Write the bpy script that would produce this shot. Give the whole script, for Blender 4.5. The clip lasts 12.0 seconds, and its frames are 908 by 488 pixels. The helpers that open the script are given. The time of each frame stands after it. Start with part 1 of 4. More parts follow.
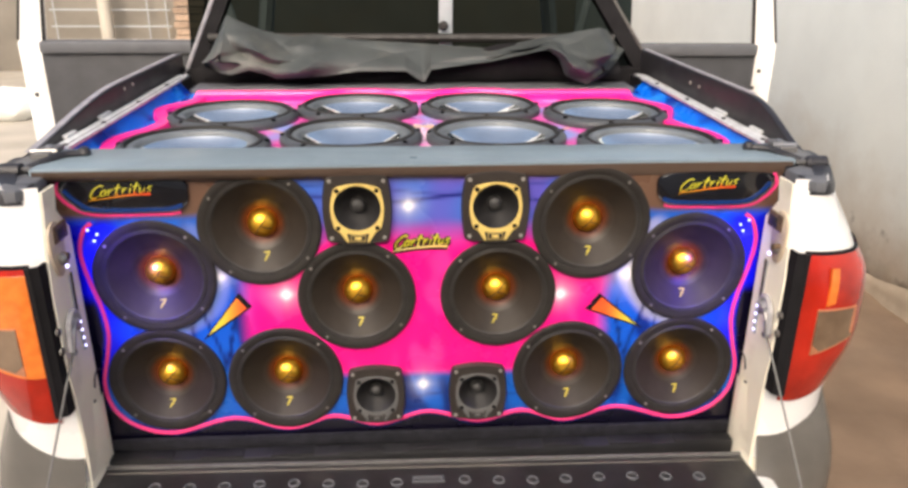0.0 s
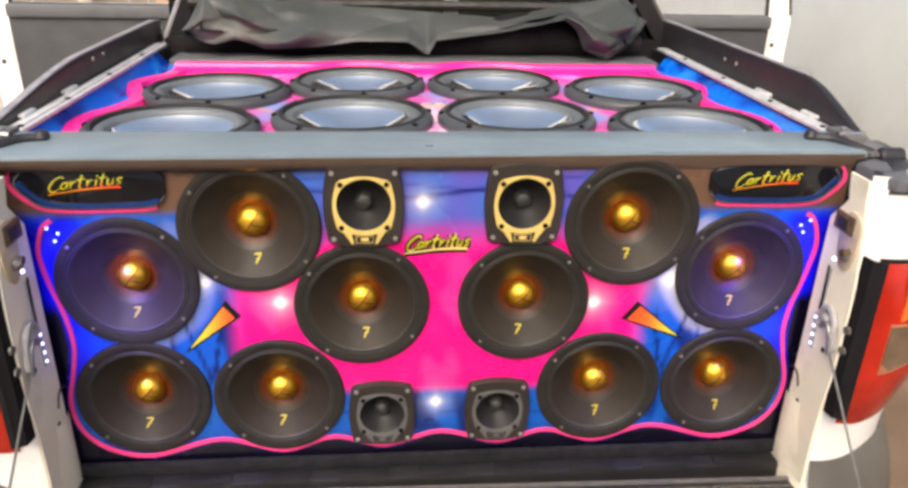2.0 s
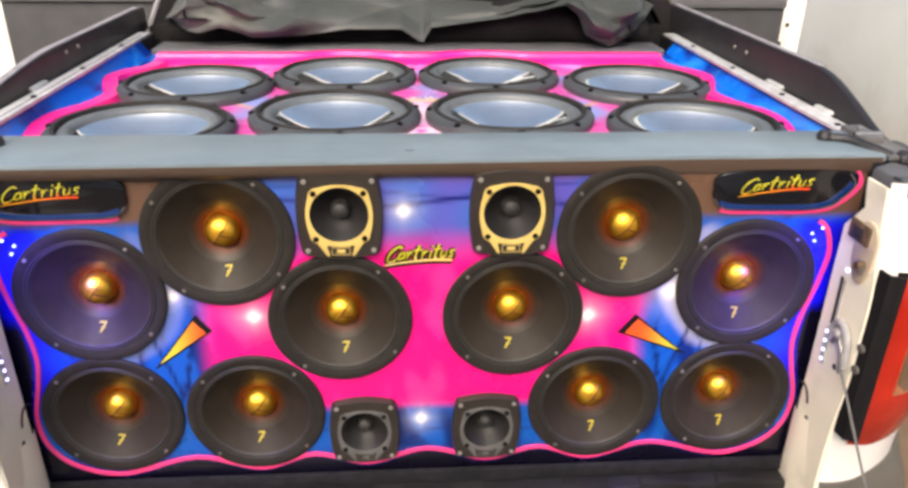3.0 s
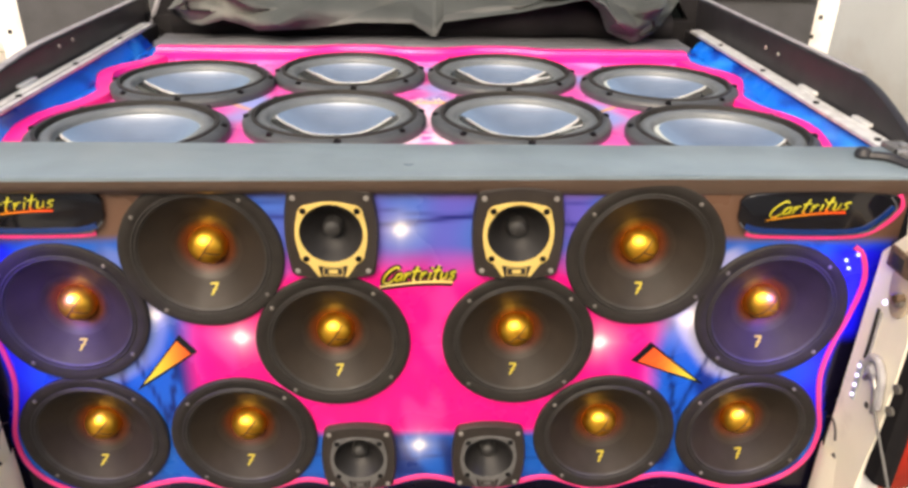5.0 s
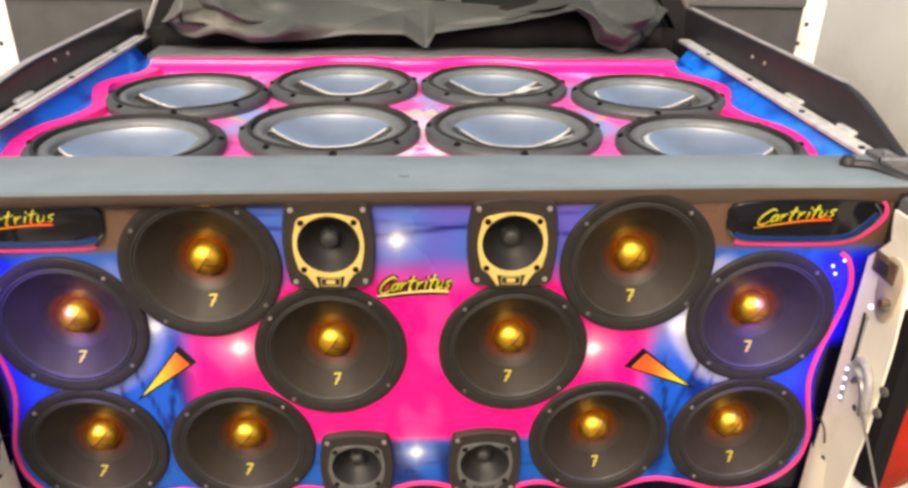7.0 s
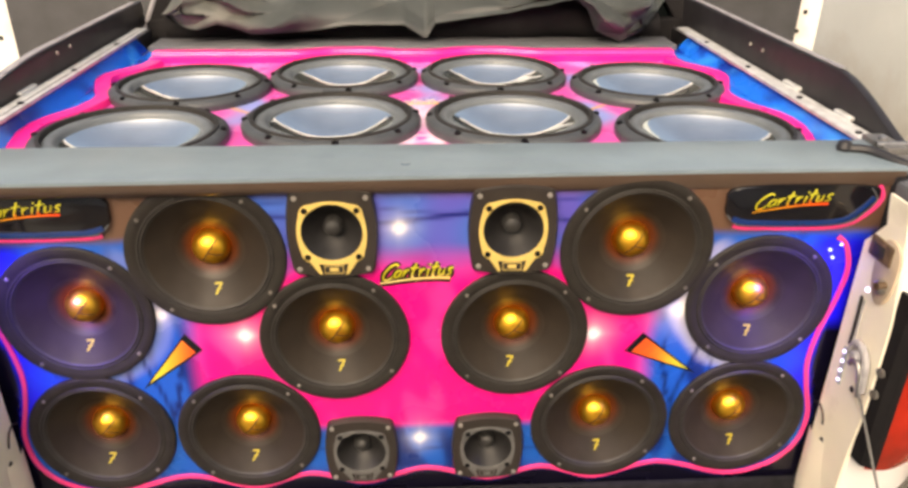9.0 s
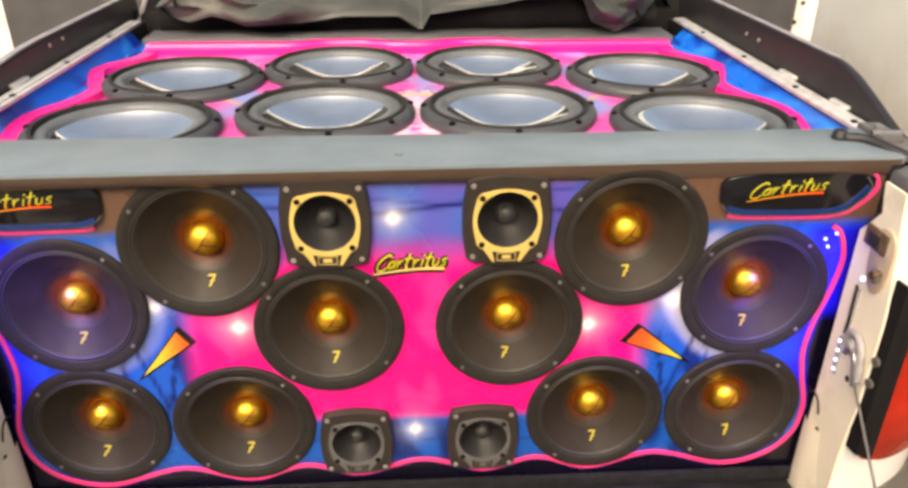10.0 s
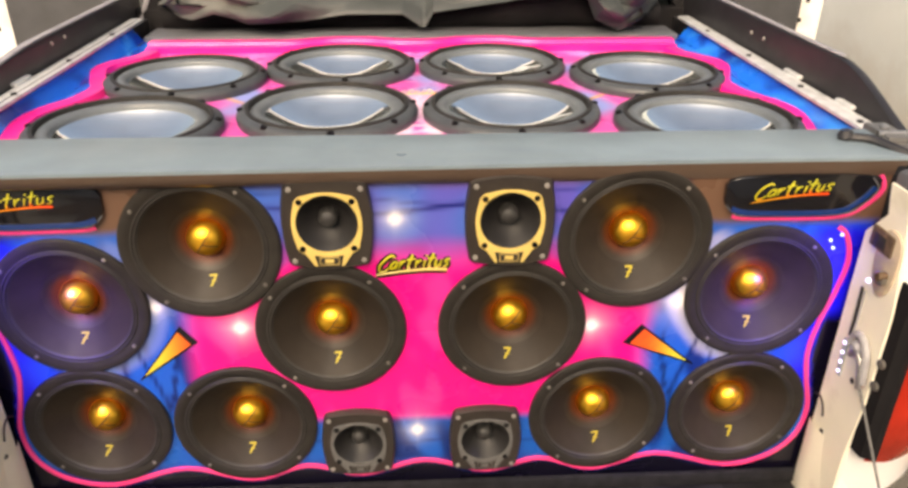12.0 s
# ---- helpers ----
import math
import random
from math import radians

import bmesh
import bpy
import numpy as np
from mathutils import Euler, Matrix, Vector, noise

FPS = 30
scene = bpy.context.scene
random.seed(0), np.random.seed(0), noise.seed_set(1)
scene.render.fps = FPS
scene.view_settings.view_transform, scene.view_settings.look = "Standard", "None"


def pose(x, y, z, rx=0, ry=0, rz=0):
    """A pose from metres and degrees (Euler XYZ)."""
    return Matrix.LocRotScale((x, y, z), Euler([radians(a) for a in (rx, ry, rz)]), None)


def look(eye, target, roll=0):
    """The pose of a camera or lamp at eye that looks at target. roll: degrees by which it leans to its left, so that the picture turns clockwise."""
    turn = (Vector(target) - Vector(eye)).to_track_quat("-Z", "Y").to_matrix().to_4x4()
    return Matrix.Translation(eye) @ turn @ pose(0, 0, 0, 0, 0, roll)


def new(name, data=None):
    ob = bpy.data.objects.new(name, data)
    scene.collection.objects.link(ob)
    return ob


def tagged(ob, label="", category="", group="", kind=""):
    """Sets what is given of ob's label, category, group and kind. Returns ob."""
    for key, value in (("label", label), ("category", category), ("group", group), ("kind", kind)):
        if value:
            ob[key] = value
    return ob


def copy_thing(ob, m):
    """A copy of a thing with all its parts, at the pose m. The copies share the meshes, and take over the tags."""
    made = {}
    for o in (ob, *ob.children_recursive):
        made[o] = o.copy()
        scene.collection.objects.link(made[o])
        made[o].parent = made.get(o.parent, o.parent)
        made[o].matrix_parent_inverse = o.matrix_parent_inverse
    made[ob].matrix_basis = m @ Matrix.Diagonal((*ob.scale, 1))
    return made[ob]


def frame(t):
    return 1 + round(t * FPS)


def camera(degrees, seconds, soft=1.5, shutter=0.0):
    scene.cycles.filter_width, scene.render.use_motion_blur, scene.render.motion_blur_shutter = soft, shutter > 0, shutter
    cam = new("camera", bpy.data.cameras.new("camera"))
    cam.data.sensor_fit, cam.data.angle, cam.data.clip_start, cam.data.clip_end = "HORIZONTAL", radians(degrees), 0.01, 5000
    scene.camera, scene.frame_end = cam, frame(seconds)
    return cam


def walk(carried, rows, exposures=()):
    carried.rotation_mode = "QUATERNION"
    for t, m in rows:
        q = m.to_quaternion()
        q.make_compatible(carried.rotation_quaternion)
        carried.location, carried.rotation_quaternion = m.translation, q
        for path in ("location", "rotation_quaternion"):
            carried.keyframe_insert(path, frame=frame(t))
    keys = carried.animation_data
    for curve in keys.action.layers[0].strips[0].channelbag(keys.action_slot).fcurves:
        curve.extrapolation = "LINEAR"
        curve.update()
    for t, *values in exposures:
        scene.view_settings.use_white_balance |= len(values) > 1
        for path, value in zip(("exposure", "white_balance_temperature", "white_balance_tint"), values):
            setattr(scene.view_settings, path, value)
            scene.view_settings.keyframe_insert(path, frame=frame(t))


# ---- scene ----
cam = camera(62.0, 12.0, soft=3.0)
PATH = [
    (0, (-0.041, -1.236, 1.5474), (0.09, 0.6224, 0.8192), 0.5),
    (0.5, (-0.055, -1.1784, 1.5394), (0.079, 0.6732, 0.7945), 0.8),
    (1, (-0.083, -1.1283, 1.5388), (0.074, 0.7246, 0.8018), 1.0),
    (1.5, (-0.103, -1.0967, 1.5311), (0.07, 0.7473, 0.7766), 1.4),
    (2, (-0.084, -1.0499, 1.5267), (0.087, 0.7748, 0.7271), 1.4),
    (2.5, (-0.054, -1.0023, 1.5372), (0.093, 0.8095, 0.7012), 1.0),
    (3, (-0.035, -0.964, 1.5402), (0.101, 0.8397, 0.6856), 0.9),
    (5, (-0.004, -0.8743, 1.5515), (0.077, 0.9134, 0.6587), 1.2),
    (5.5, (-0.003, -0.8732, 1.5535), (0.085, 0.8989, 0.6304), 1.1),
    (6, (-0.002, -0.8791, 1.5568), (0.087, 0.8931, 0.6338), 0.9),
    (6.5, (-0.007, -0.8878, 1.5612), (0.089, 0.8977, 0.6646), 1.0),
    (7, (-0.01, -0.8877, 1.5632), (0.094, 0.9058, 0.6862), 1.0),
    (9, (-0.012, -0.9018, 1.563), (0.09, 0.8827, 0.6663), 0.5),
    (9.5, (-0.01, -0.9, 1.5579), (0.095, 0.8822, 0.6554), 0.4),
    (10, (-0.005, -0.9011, 1.5569), (0.099, 0.8767, 0.6466), 0.3),
    (10.5, (-0.004, -0.8998, 1.5619), (0.093, 0.879, 0.6515), 0.1),
    (11, (-0.005, -0.8967, 1.5637), (0.089, 0.8755, 0.6427), 0.1),
    (11.5, (-0.005, -0.8939, 1.5606), (0.092, 0.8749, 0.6317), 0.3),
    (12, (-0.004, -0.894, 1.5586), (0.092, 0.8804, 0.6414), 0.3),
]
walk(cam, [(t, look(eye, target, roll)) for t, eye, target, roll in PATH], exposures=[(0.0, 0.67, 6350, 10), (3.0, 0.72, 6350, 10), (5.0, 0.74, 6750, 10), (7.2, 0.72, 7000, 10), (8.8, 0.74, 7300, 10), (12.0, 0.74, 7300, 10)])

# ---- light ----
world = bpy.data.worlds.new("sky")
scene.world = world
world.use_nodes = True
wn = world.node_tree.nodes
sky = wn.new("ShaderNodeTexSky")
sky.sky_type, sky.sun_disc = "NISHITA", False
sky.sun_elevation, sky.sun_rotation = radians(44), radians(200)
sky.air_density, sky.dust_density, sky.ozone_density = 1.0, 9.0, 0.3
wn["Background"].inputs["Strength"].default_value = 0.15
world.node_tree.links.new(sky.outputs["Color"], wn["Background"].inputs["Color"])
sun = new("sun", bpy.data.lights.new("sun", "SUN"))
sun.data.energy, sun.data.angle, sun.data.color = 0.80, radians(50), (1.0, 0.92, 0.82)
sun.matrix_world = look((-1.4, -3.8, 3.9), (0, 0, 0))


# ---- materials ----
def lin(r, g, b):
    """0-255 colour as the eye sees it -> linear."""
    return tuple(((c / 255) / 12.92 if c / 255 <= 0.04045 else ((c / 255 + 0.055) / 1.055) ** 2.4) for c in (r, g, b))


def mat(name, color, rough=0.5, metal=0.0, vary=0.15, scale=30.0, bump=0.0, bscale=200.0, coat=0.0, dirt=None, dirt_amount=0.0, dirt_scale=4.0, attr=None, emit=None, spec=0.5, trans=0.0, each=0.0):
    m = bpy.data.materials.new(name)
    m.use_nodes = True
    n, l = m.node_tree.nodes, m.node_tree.links
    b = n["Principled BSDF"]
    b.inputs["Metallic"].default_value = metal
    b.inputs["Specular IOR Level"].default_value = spec
    b.inputs["Coat Weight"].default_value = coat
    b.inputs["Coat Roughness"].default_value = 0.06
    b.inputs["Transmission Weight"].default_value = trans
    tc = n.new("ShaderNodeTexCoord")

    def tex(s, detail=4.0):
        t = n.new("ShaderNodeTexNoise")
        t.inputs["Scale"].default_value, t.inputs["Detail"].default_value = s, detail
        l.new(tc.outputs["Object"], t.inputs["Vector"])
        return t.outputs["Fac"]

    def mix(kind, fac, a, c):
        x = n.new("ShaderNodeMix")
        x.data_type, x.blend_type = "RGBA", kind
        for sock, v in ((x.inputs[0], fac), (x.inputs[6], a), (x.inputs[7], c)):
            if isinstance(v, bpy.types.NodeSocket):
                l.new(v, sock)
            else:
                sock.default_value = v if isinstance(v, (int, float)) else (*v, 1.0)
        return x.outputs[2]

    def span(v, lo, hi, a=0.0, c=1.0):
        r = n.new("ShaderNodeMapRange")
        l.new(v, r.inputs[0])
        for i, q in enumerate((lo, hi, a, c)):
            r.inputs[i + 1].default_value = q
        return r.outputs[0]

    if attr:
        at = n.new("ShaderNodeAttribute")
        at.attribute_name = attr
        col = at.outputs["Color"]
    else:
        col = mix("MIX", 0.0, color, color)
    if vary:
        col = mix("MULTIPLY", 1.0, col, mix("MIX", span(tex(scale), 0.3, 0.7), (1 - vary,) * 3, (1 + vary * 0.4,) * 3))
    if each:
        oi = n.new("ShaderNodeObjectInfo")
        col = mix("MULTIPLY", 1.0, col, mix("MIX", oi.outputs["Random"], (1 - each,) * 3, (1 + each,) * 3))
    if dirt:
        col = mix("MIX", span(tex(dirt_scale, 8.0), 0.62 - dirt_amount * 0.5, 0.75, 0.0, min(1.0, 0.4 + dirt_amount)), col, dirt)
    l.new(col, b.inputs["Base Color"])
    l.new(span(tex(scale * 0.7), 0.3, 0.7, max(0.02, rough * 0.8), min(1.0, rough * 1.2)), b.inputs["Roughness"])
    if bump:
        bp = n.new("ShaderNodeBump")
        bp.inputs["Strength"].default_value, bp.inputs["Distance"].default_value = bump, 0.002
        l.new(tex(bscale, 3.0), bp.inputs["Height"])
        l.new(bp.outputs["Normal"], b.inputs["Normal"])
    if emit:
        b.inputs["Emission Color"].default_value = (*emit[0], 1.0)
        b.inputs["Emission Strength"].default_value = emit[1]
    return m


M = dict(
    art=mat("airbrushed_lacquer", (1, 1, 1), 0.28, vary=0.08, scale=9, coat=0.3, spec=0.4, attr="art"),
    carpet=mat("charcoal_carpet", (0.018, 0.018, 0.022), 0.95, vary=0.4, scale=60, bump=0.6, bscale=900, spec=0.2),
    lip=mat("grey_vinyl_lip", (0.200, 0.258, 0.295), 0.34, vary=0.12, scale=14, bump=0.12, bscale=700),
    pink=mat("pink_lacquer", lin(255, 34, 148), 0.34, vary=0.10, scale=25, coat=0.12),
    pinkline=mat("pink_pinstripe", lin(255, 70, 140), 0.35, vary=0.08, scale=40, coat=0.3),
    frame=mat("black_pressed_steel", (0.021, 0.018, 0.015), 0.6, vary=0.25, scale=50, bump=0.12, bscale=500, spec=0.35),
    pillar=mat("matt_black_pillar", (0.010, 0.009, 0.010), 0.75, vary=0.2, scale=20, bump=0.15, bscale=600, spec=0.2),
    pleat=mat("grey_black_pleated_edge", (0.029, 0.026, 0.023), 0.55, vary=0.2, scale=60),
    gasket=mat("black_rubber_edge", (0.022, 0.020, 0.018), 0.6, vary=0.2, scale=60),
    paper=mat("brown_black_paper_cone", (0.028, 0.021, 0.015), 0.55, vary=0.3, scale=28, bump=0.15, bscale=380, spec=0.28),
    gold=mat("gold_anodised_aluminium", (1.0, 0.54, 0.05), 0.38, metal=1.0, vary=0.12, scale=70),
    yellow=mat("yellow_print", lin(182, 164, 22), 0.5, vary=0.12, scale=90),
    screw=mat("zinc_screw", (0.36, 0.34, 0.31), 0.4, metal=0.35, vary=0.2, scale=300),
    blackscrew=mat("black_bolt", (0.01, 0.01, 0.01), 0.35, metal=0.6, vary=0.2, scale=300),
    abs=mat("black_moulded_plastic", (0.030, 0.024, 0.020), 0.45, vary=0.2, scale=40, bump=0.12, bscale=900),
    cream=mat("cream_enamel_trim", lin(216, 188, 108), 0.4, vary=0.15, scale=60),
    greytrim=mat("dark_grey_trim", (0.125, 0.122, 0.118), 0.4, vary=0.2, scale=60),
    horn=mat("satin_black_horn", (0.014, 0.013, 0.013), 0.48, vary=0.15, scale=60, spec=0.4),
    bullet=mat("grey_horn_bullet", (0.030, 0.029, 0.028), 0.5, vary=0.15, scale=90),
    basket=mat("grey_cast_rim", (0.062, 0.068, 0.074), 0.42, vary=0.2, scale=40, bump=0.15, bscale=600),
    surround=mat("grey_rubber_surround", (0.125, 0.140, 0.152), 0.38, vary=0.12, scale=40),
    dish=mat("polished_grey_cone", (0.88, 0.92, 0.91), 0.07, metal=0.95, vary=0.10, scale=14, bump=0.02, bscale=30),
    plate=mat("black_gloss_acrylic", (0.008, 0.008, 0.010), 0.12, vary=0.1, scale=20, coat=0.4),
    lettering=mat("lettering_gradient", (1, 1, 1), 0.45, vary=0.05, scale=60, attr="art"),
    white=mat("white_car_paint", (0.80, 0.79, 0.77), 0.28, vary=0.04, scale=6, coat=0.5, dirt=(0.45, 0.40, 0.33), dirt_amount=0.10, dirt_scale=6),
    jamb=mat("white_jamb_paint", (0.92, 0.86, 0.70), 0.4, vary=0.06, scale=12, dirt=(0.50, 0.43, 0.32), dirt_amount=0.10, dirt_scale=14),
    cap=mat("black_bed_cap_plastic", (0.022, 0.021, 0.024), 0.4, vary=0.2, scale=20, bump=0.2, bscale=800),
    alu=mat("scuffed_aluminium_rail", (0.66, 0.67, 0.67), 0.5, metal=0.3, vary=0.2, scale=30, dirt=(0.14, 0.13, 0.12), dirt_amount=0.12, dirt_scale=22),
    clad=mat("grey_plastic_cladding", (0.12, 0.112, 0.10), 0.2, vary=0.15, scale=14, bump=0.08, bscale=900, coat=0.3),
    red=mat("red_lamp_lens", (0.42, 0.018, 0.007), 0.10, vary=0.35, scale=16, coat=0.8),
    amber=mat("amber_lamp_lens", (0.80, 0.20, 0.03), 0.14, vary=0.2, scale=60, coat=0.8),
    clear=mat("clear_reverse_lens", (0.50, 0.20, 0.10), 0.1, vary=0.3, scale=30, coat=0.8),
    rust=mat("rusty_latch", (0.16, 0.105, 0.065), 0.6, metal=0.4, vary=0.5, scale=90),
    steel=mat("dull_steel", (0.42, 0.41, 0.40), 0.35, metal=0.9, vary=0.2, scale=120),
    floorliner=mat("black_bed_floor", (0.013, 0.013, 0.014), 0.5, vary=0.3, scale=25, bump=0.3, bscale=400),
    liner=mat("black_bed_liner", (0.020, 0.020, 0.022), 0.38, vary=0.3, scale=25, bump=0.35, bscale=400, dirt=(0.09, 0.08, 0.07), dirt_amount=0.10, dirt_scale=9),
    frost=mat("pale_grey_frame", (0.40, 0.43, 0.45), 0.5, vary=0.1, scale=40),
    concrete=mat("pale_concrete", (0.50, 0.46, 0.39), 0.9, vary=0.15, scale=3, bump=0.5, bscale=70, dirt=(0.32, 0.27, 0.21), dirt_amount=0.1, dirt_scale=1.3, spec=0.2),
    trim=mat("dark_grey_door_trim", (0.050, 0.051, 0.056), 0.6, vary=0.15, scale=14, bump=0.2, bscale=500),
    ledge=mat("mid_grey_padded_trim", (0.105, 0.108, 0.118), 0.55, vary=0.12, scale=14, bump=0.2, bscale=500),
    tarp=mat("black_vinyl_tarp", (0.055, 0.062, 0.060), 0.55, vary=0.25, scale=9, bump=0.1, bscale=120, dirt=(0.15, 0.145, 0.12), dirt_amount=0.14, dirt_scale=7),
    plaster=mat("whitewashed_plaster", (0.86, 0.885, 0.86), 0.9, vary=0.06, scale=3, bump=0.5, bscale=60, dirt=(0.66, 0.58, 0.45), dirt_amount=0.22, dirt_scale=0.6, spec=0.2),
    beige=mat("beige_plaster", (0.27, 0.245, 0.21), 0.9, vary=0.15, scale=3, bump=0.4, bscale=60, dirt=(0.35, 0.27, 0.19), dirt_amount=0.12, dirt_scale=1.4, spec=0.2),
    dirt=mat("packed_brown_earth", (0.205, 0.145, 0.100), 0.95, vary=0.35, scale=2.5, bump=0.9, bscale=45, dirt=(0.17, 0.13, 0.10), dirt_amount=0.12, dirt_scale=1.1, spec=0.2),
    brick=mat("red_brown_brick", (0.40, 0.29, 0.21), 0.9, vary=0.25, scale=30, bump=0.4, bscale=150, each=0.2, spec=0.2),
    led=mat("led_white_blue", (0.7, 0.7, 0.9), 0.3, vary=0.0, emit=((0.70, 0.64, 1.0), 1.8)),
    ledblue=mat("led_blue", (0.1, 0.1, 0.9), 0.3, vary=0.0, emit=((0.25, 0.30, 1.0), 4.0)),
    edge=mat("pale_grey_edge", (0.30, 0.29, 0.31), 0.45, vary=0.3, scale=30),
    dullscrew=mat("dull_zinc_screw", (0.22, 0.20, 0.18), 0.45, metal=0.4, vary=0.3, scale=300, each=0.3),
    smoke=mat("smoked_reflector", (0.20, 0.135, 0.085), 0.12, vary=0.35, scale=18, coat=0.8),
    olive=mat("dark_olive_airbrush", (0.030, 0.012, 0.005), 0.4, vary=0.2, scale=60),
    brown=mat("brown_grey_lacquer", (0.085, 0.056, 0.040), 0.4, vary=0.1, scale=12, coat=0.3),
    tan=mat("tan_primer_plate", (0.55, 0.45, 0.33), 0.5, vary=0.2, scale=60),
    greywire=mat("grey_plastic_wire", (0.36, 0.35, 0.36), 0.45, vary=0.2, scale=80),
    innercone=mat("paper_cone_plug_glow", (1, 1, 1), 0.42, metal=0.2, vary=0.2, scale=70, attr="art"),
    copper=mat("copper_brown_inner_cone", (0.17, 0.055, 0.014), 0.4, metal=0.3, vary=0.2, scale=70),
    cement=mat("stained_cement_render", (0.40, 0.33, 0.25), 0.95, vary=0.3, scale=5, bump=0.6, bscale=50, dirt=(0.20, 0.16, 0.12), dirt_amount=0.2, dirt_scale=2.2, spec=0.2),
    navy=mat("navy_bevel_reflection", (0.008, 0.030, 0.14), 0.2, vary=0.15, scale=30, coat=0.5),
    tyre=mat("tyre_rubber", (0.02, 0.02, 0.02), 0.8, vary=0.2, scale=30),
)


def tinted_glass(name, tint, share):
    """A thin tinted pane: you see through it, and it mirrors more at a slant."""
    m = bpy.data.materials.new(name)
    m.use_nodes = True
    n, l = m.node_tree.nodes, m.node_tree.links
    n.remove(n["Principled BSDF"])
    see, gloss, mix, lw = n.new("ShaderNodeBsdfTransparent"), n.new("ShaderNodeBsdfGlossy"), n.new("ShaderNodeMixShader"), n.new("ShaderNodeLayerWeight")
    see.inputs["Color"].default_value = (*tint, 1.0)
    gloss.inputs["Roughness"].default_value = 0.03
    lw.inputs["Blend"].default_value = share
    l.new(lw.outputs["Fresnel"], mix.inputs[0])
    l.new(see.outputs[0], mix.inputs[1])
    l.new(gloss.outputs[0], mix.inputs[2])
    l.new(mix.outputs[0], n["Material Output"].inputs["Surface"])
    return m


def damp_plaster():
    """Whitewash with ragged tan damp and grey mould, as it grew on the wall."""
    m = mat("damp_whitewash", (0.75, 0.79, 0.765), 0.9, vary=0.06, scale=3, bump=0.5, bscale=60, spec=0.2)
    n, l = m.node_tree.nodes, m.node_tree.links
    b = n["Principled BSDF"]
    col = b.inputs["Base Color"].links[0].from_socket
    tc, xyz = n.new("ShaderNodeTexCoord"), n.new("ShaderNodeSeparateXYZ")
    l.new(tc.outputs["Object"], xyz.inputs[0])
    for scale, reach, ragged, soft, stain, share in ((1.1, 0.38, 0.5, 0.26, (0.38, 0.28, 0.175), 0.85), (2.3, 0.14, 0.5, 0.15, (0.17, 0.14, 0.115), 0.75), (6.0, -0.02, 1.0, 0.10, (0.10, 0.09, 0.075), 0.6)):
        t, up, r, x = n.new("ShaderNodeTexNoise"), n.new("ShaderNodeMath"), n.new("ShaderNodeMapRange"), n.new("ShaderNodeMix")
        t.inputs["Scale"].default_value, t.inputs["Detail"].default_value, t.inputs["Roughness"].default_value = scale, 7.0, 0.62
        l.new(tc.outputs["Object"], t.inputs["Vector"])
        up.operation = "MULTIPLY_ADD"
        l.new(t.outputs["Fac"], up.inputs[0])
        up.inputs[1].default_value = -2 * ragged
        l.new(xyz.outputs["Z"], up.inputs[2])
        l.new(up.outputs[0], r.inputs[0])
        for i, q in enumerate((reach - ragged - soft, reach - ragged + soft, share, 0.0)):
            r.inputs[i + 1].default_value = q
        x.data_type = "RGBA"
        l.new(r.outputs[0], x.inputs[0])
        l.new(col, x.inputs[6])
        x.inputs[7].default_value = (*stain, 1.0)
        col = x.outputs[2]
    l.new(col, b.inputs["Base Color"])
    return m


M["damp"] = damp_plaster()
M["glass"] = tinted_glass("smoked_rear_glass", (0.045, 0.058, 0.056), 0.10)


# ---- mesh helpers ----
def link_mesh(name, bm, material, smooth=True):
    me = bpy.data.meshes.new(name)
    bm.normal_update()
    bm.to_mesh(me)
    bm.free()
    if smooth:
        for p in me.polygons:
            p.use_smooth = True
        me.set_sharp_from_angle(angle=radians(38))
    me.materials.append(material)
    return new(name, me)


def part(name, bm, material, parent, label="", at=None, smooth=True):
    ob = link_mesh(name, bm, material, smooth)
    ob.parent = parent
    if at is not None:
        ob.matrix_basis = at
    return tagged(ob, label)


def thing(name, label, category, group="", kind="", at=None):
    e = new(name)
    e.empty_display_size = 0.05
    if at is not None:
        e.matrix_basis = at
    return tagged(e, label, category, group, kind)


def lathe(profile, n=48, bm=None):
    """Turned round z: (radius, height) from the outside in."""
    bm = bm or bmesh.new()
    rings = []
    for r, h in profile:
        if r < 1e-5:
            rings.append([bm.verts.new((0, 0, h))])
        else:
            rings.append([bm.verts.new((r * math.cos(2 * math.pi * i / n), r * math.sin(2 * math.pi * i / n), h)) for i in range(n)])
    for a, b in zip(rings, rings[1:]):
        for i in range(n):
            j = (i + 1) % n
            if len(b) == 1:
                bm.faces.new((a[i], a[j], b[0]))
            elif len(a) == 1:
                bm.faces.new((a[0], b[j], b[i]))
            else:
                bm.faces.new((a[i], a[j], b[j], b[i]))
    return bm


def block(x0, x1, y0, y1, z0, z1, bevel=0.0, seg=2, bm=None):
    bm = bm or bmesh.new()
    made = bmesh.ops.create_cube(bm, size=1.0, matrix=Matrix.Translation(((x0 + x1) / 2, (y0 + y1) / 2, (z0 + z1) / 2)) @ Matrix.Diagonal((abs(x1 - x0), abs(y1 - y0), abs(z1 - z0), 1)))
    if bevel:
        edges = list({e for v in made["verts"] for e in v.link_edges})
        bmesh.ops.bevel(bm, geom=edges, offset=bevel, segments=seg, affect="EDGES", profile=0.5)
    return bm


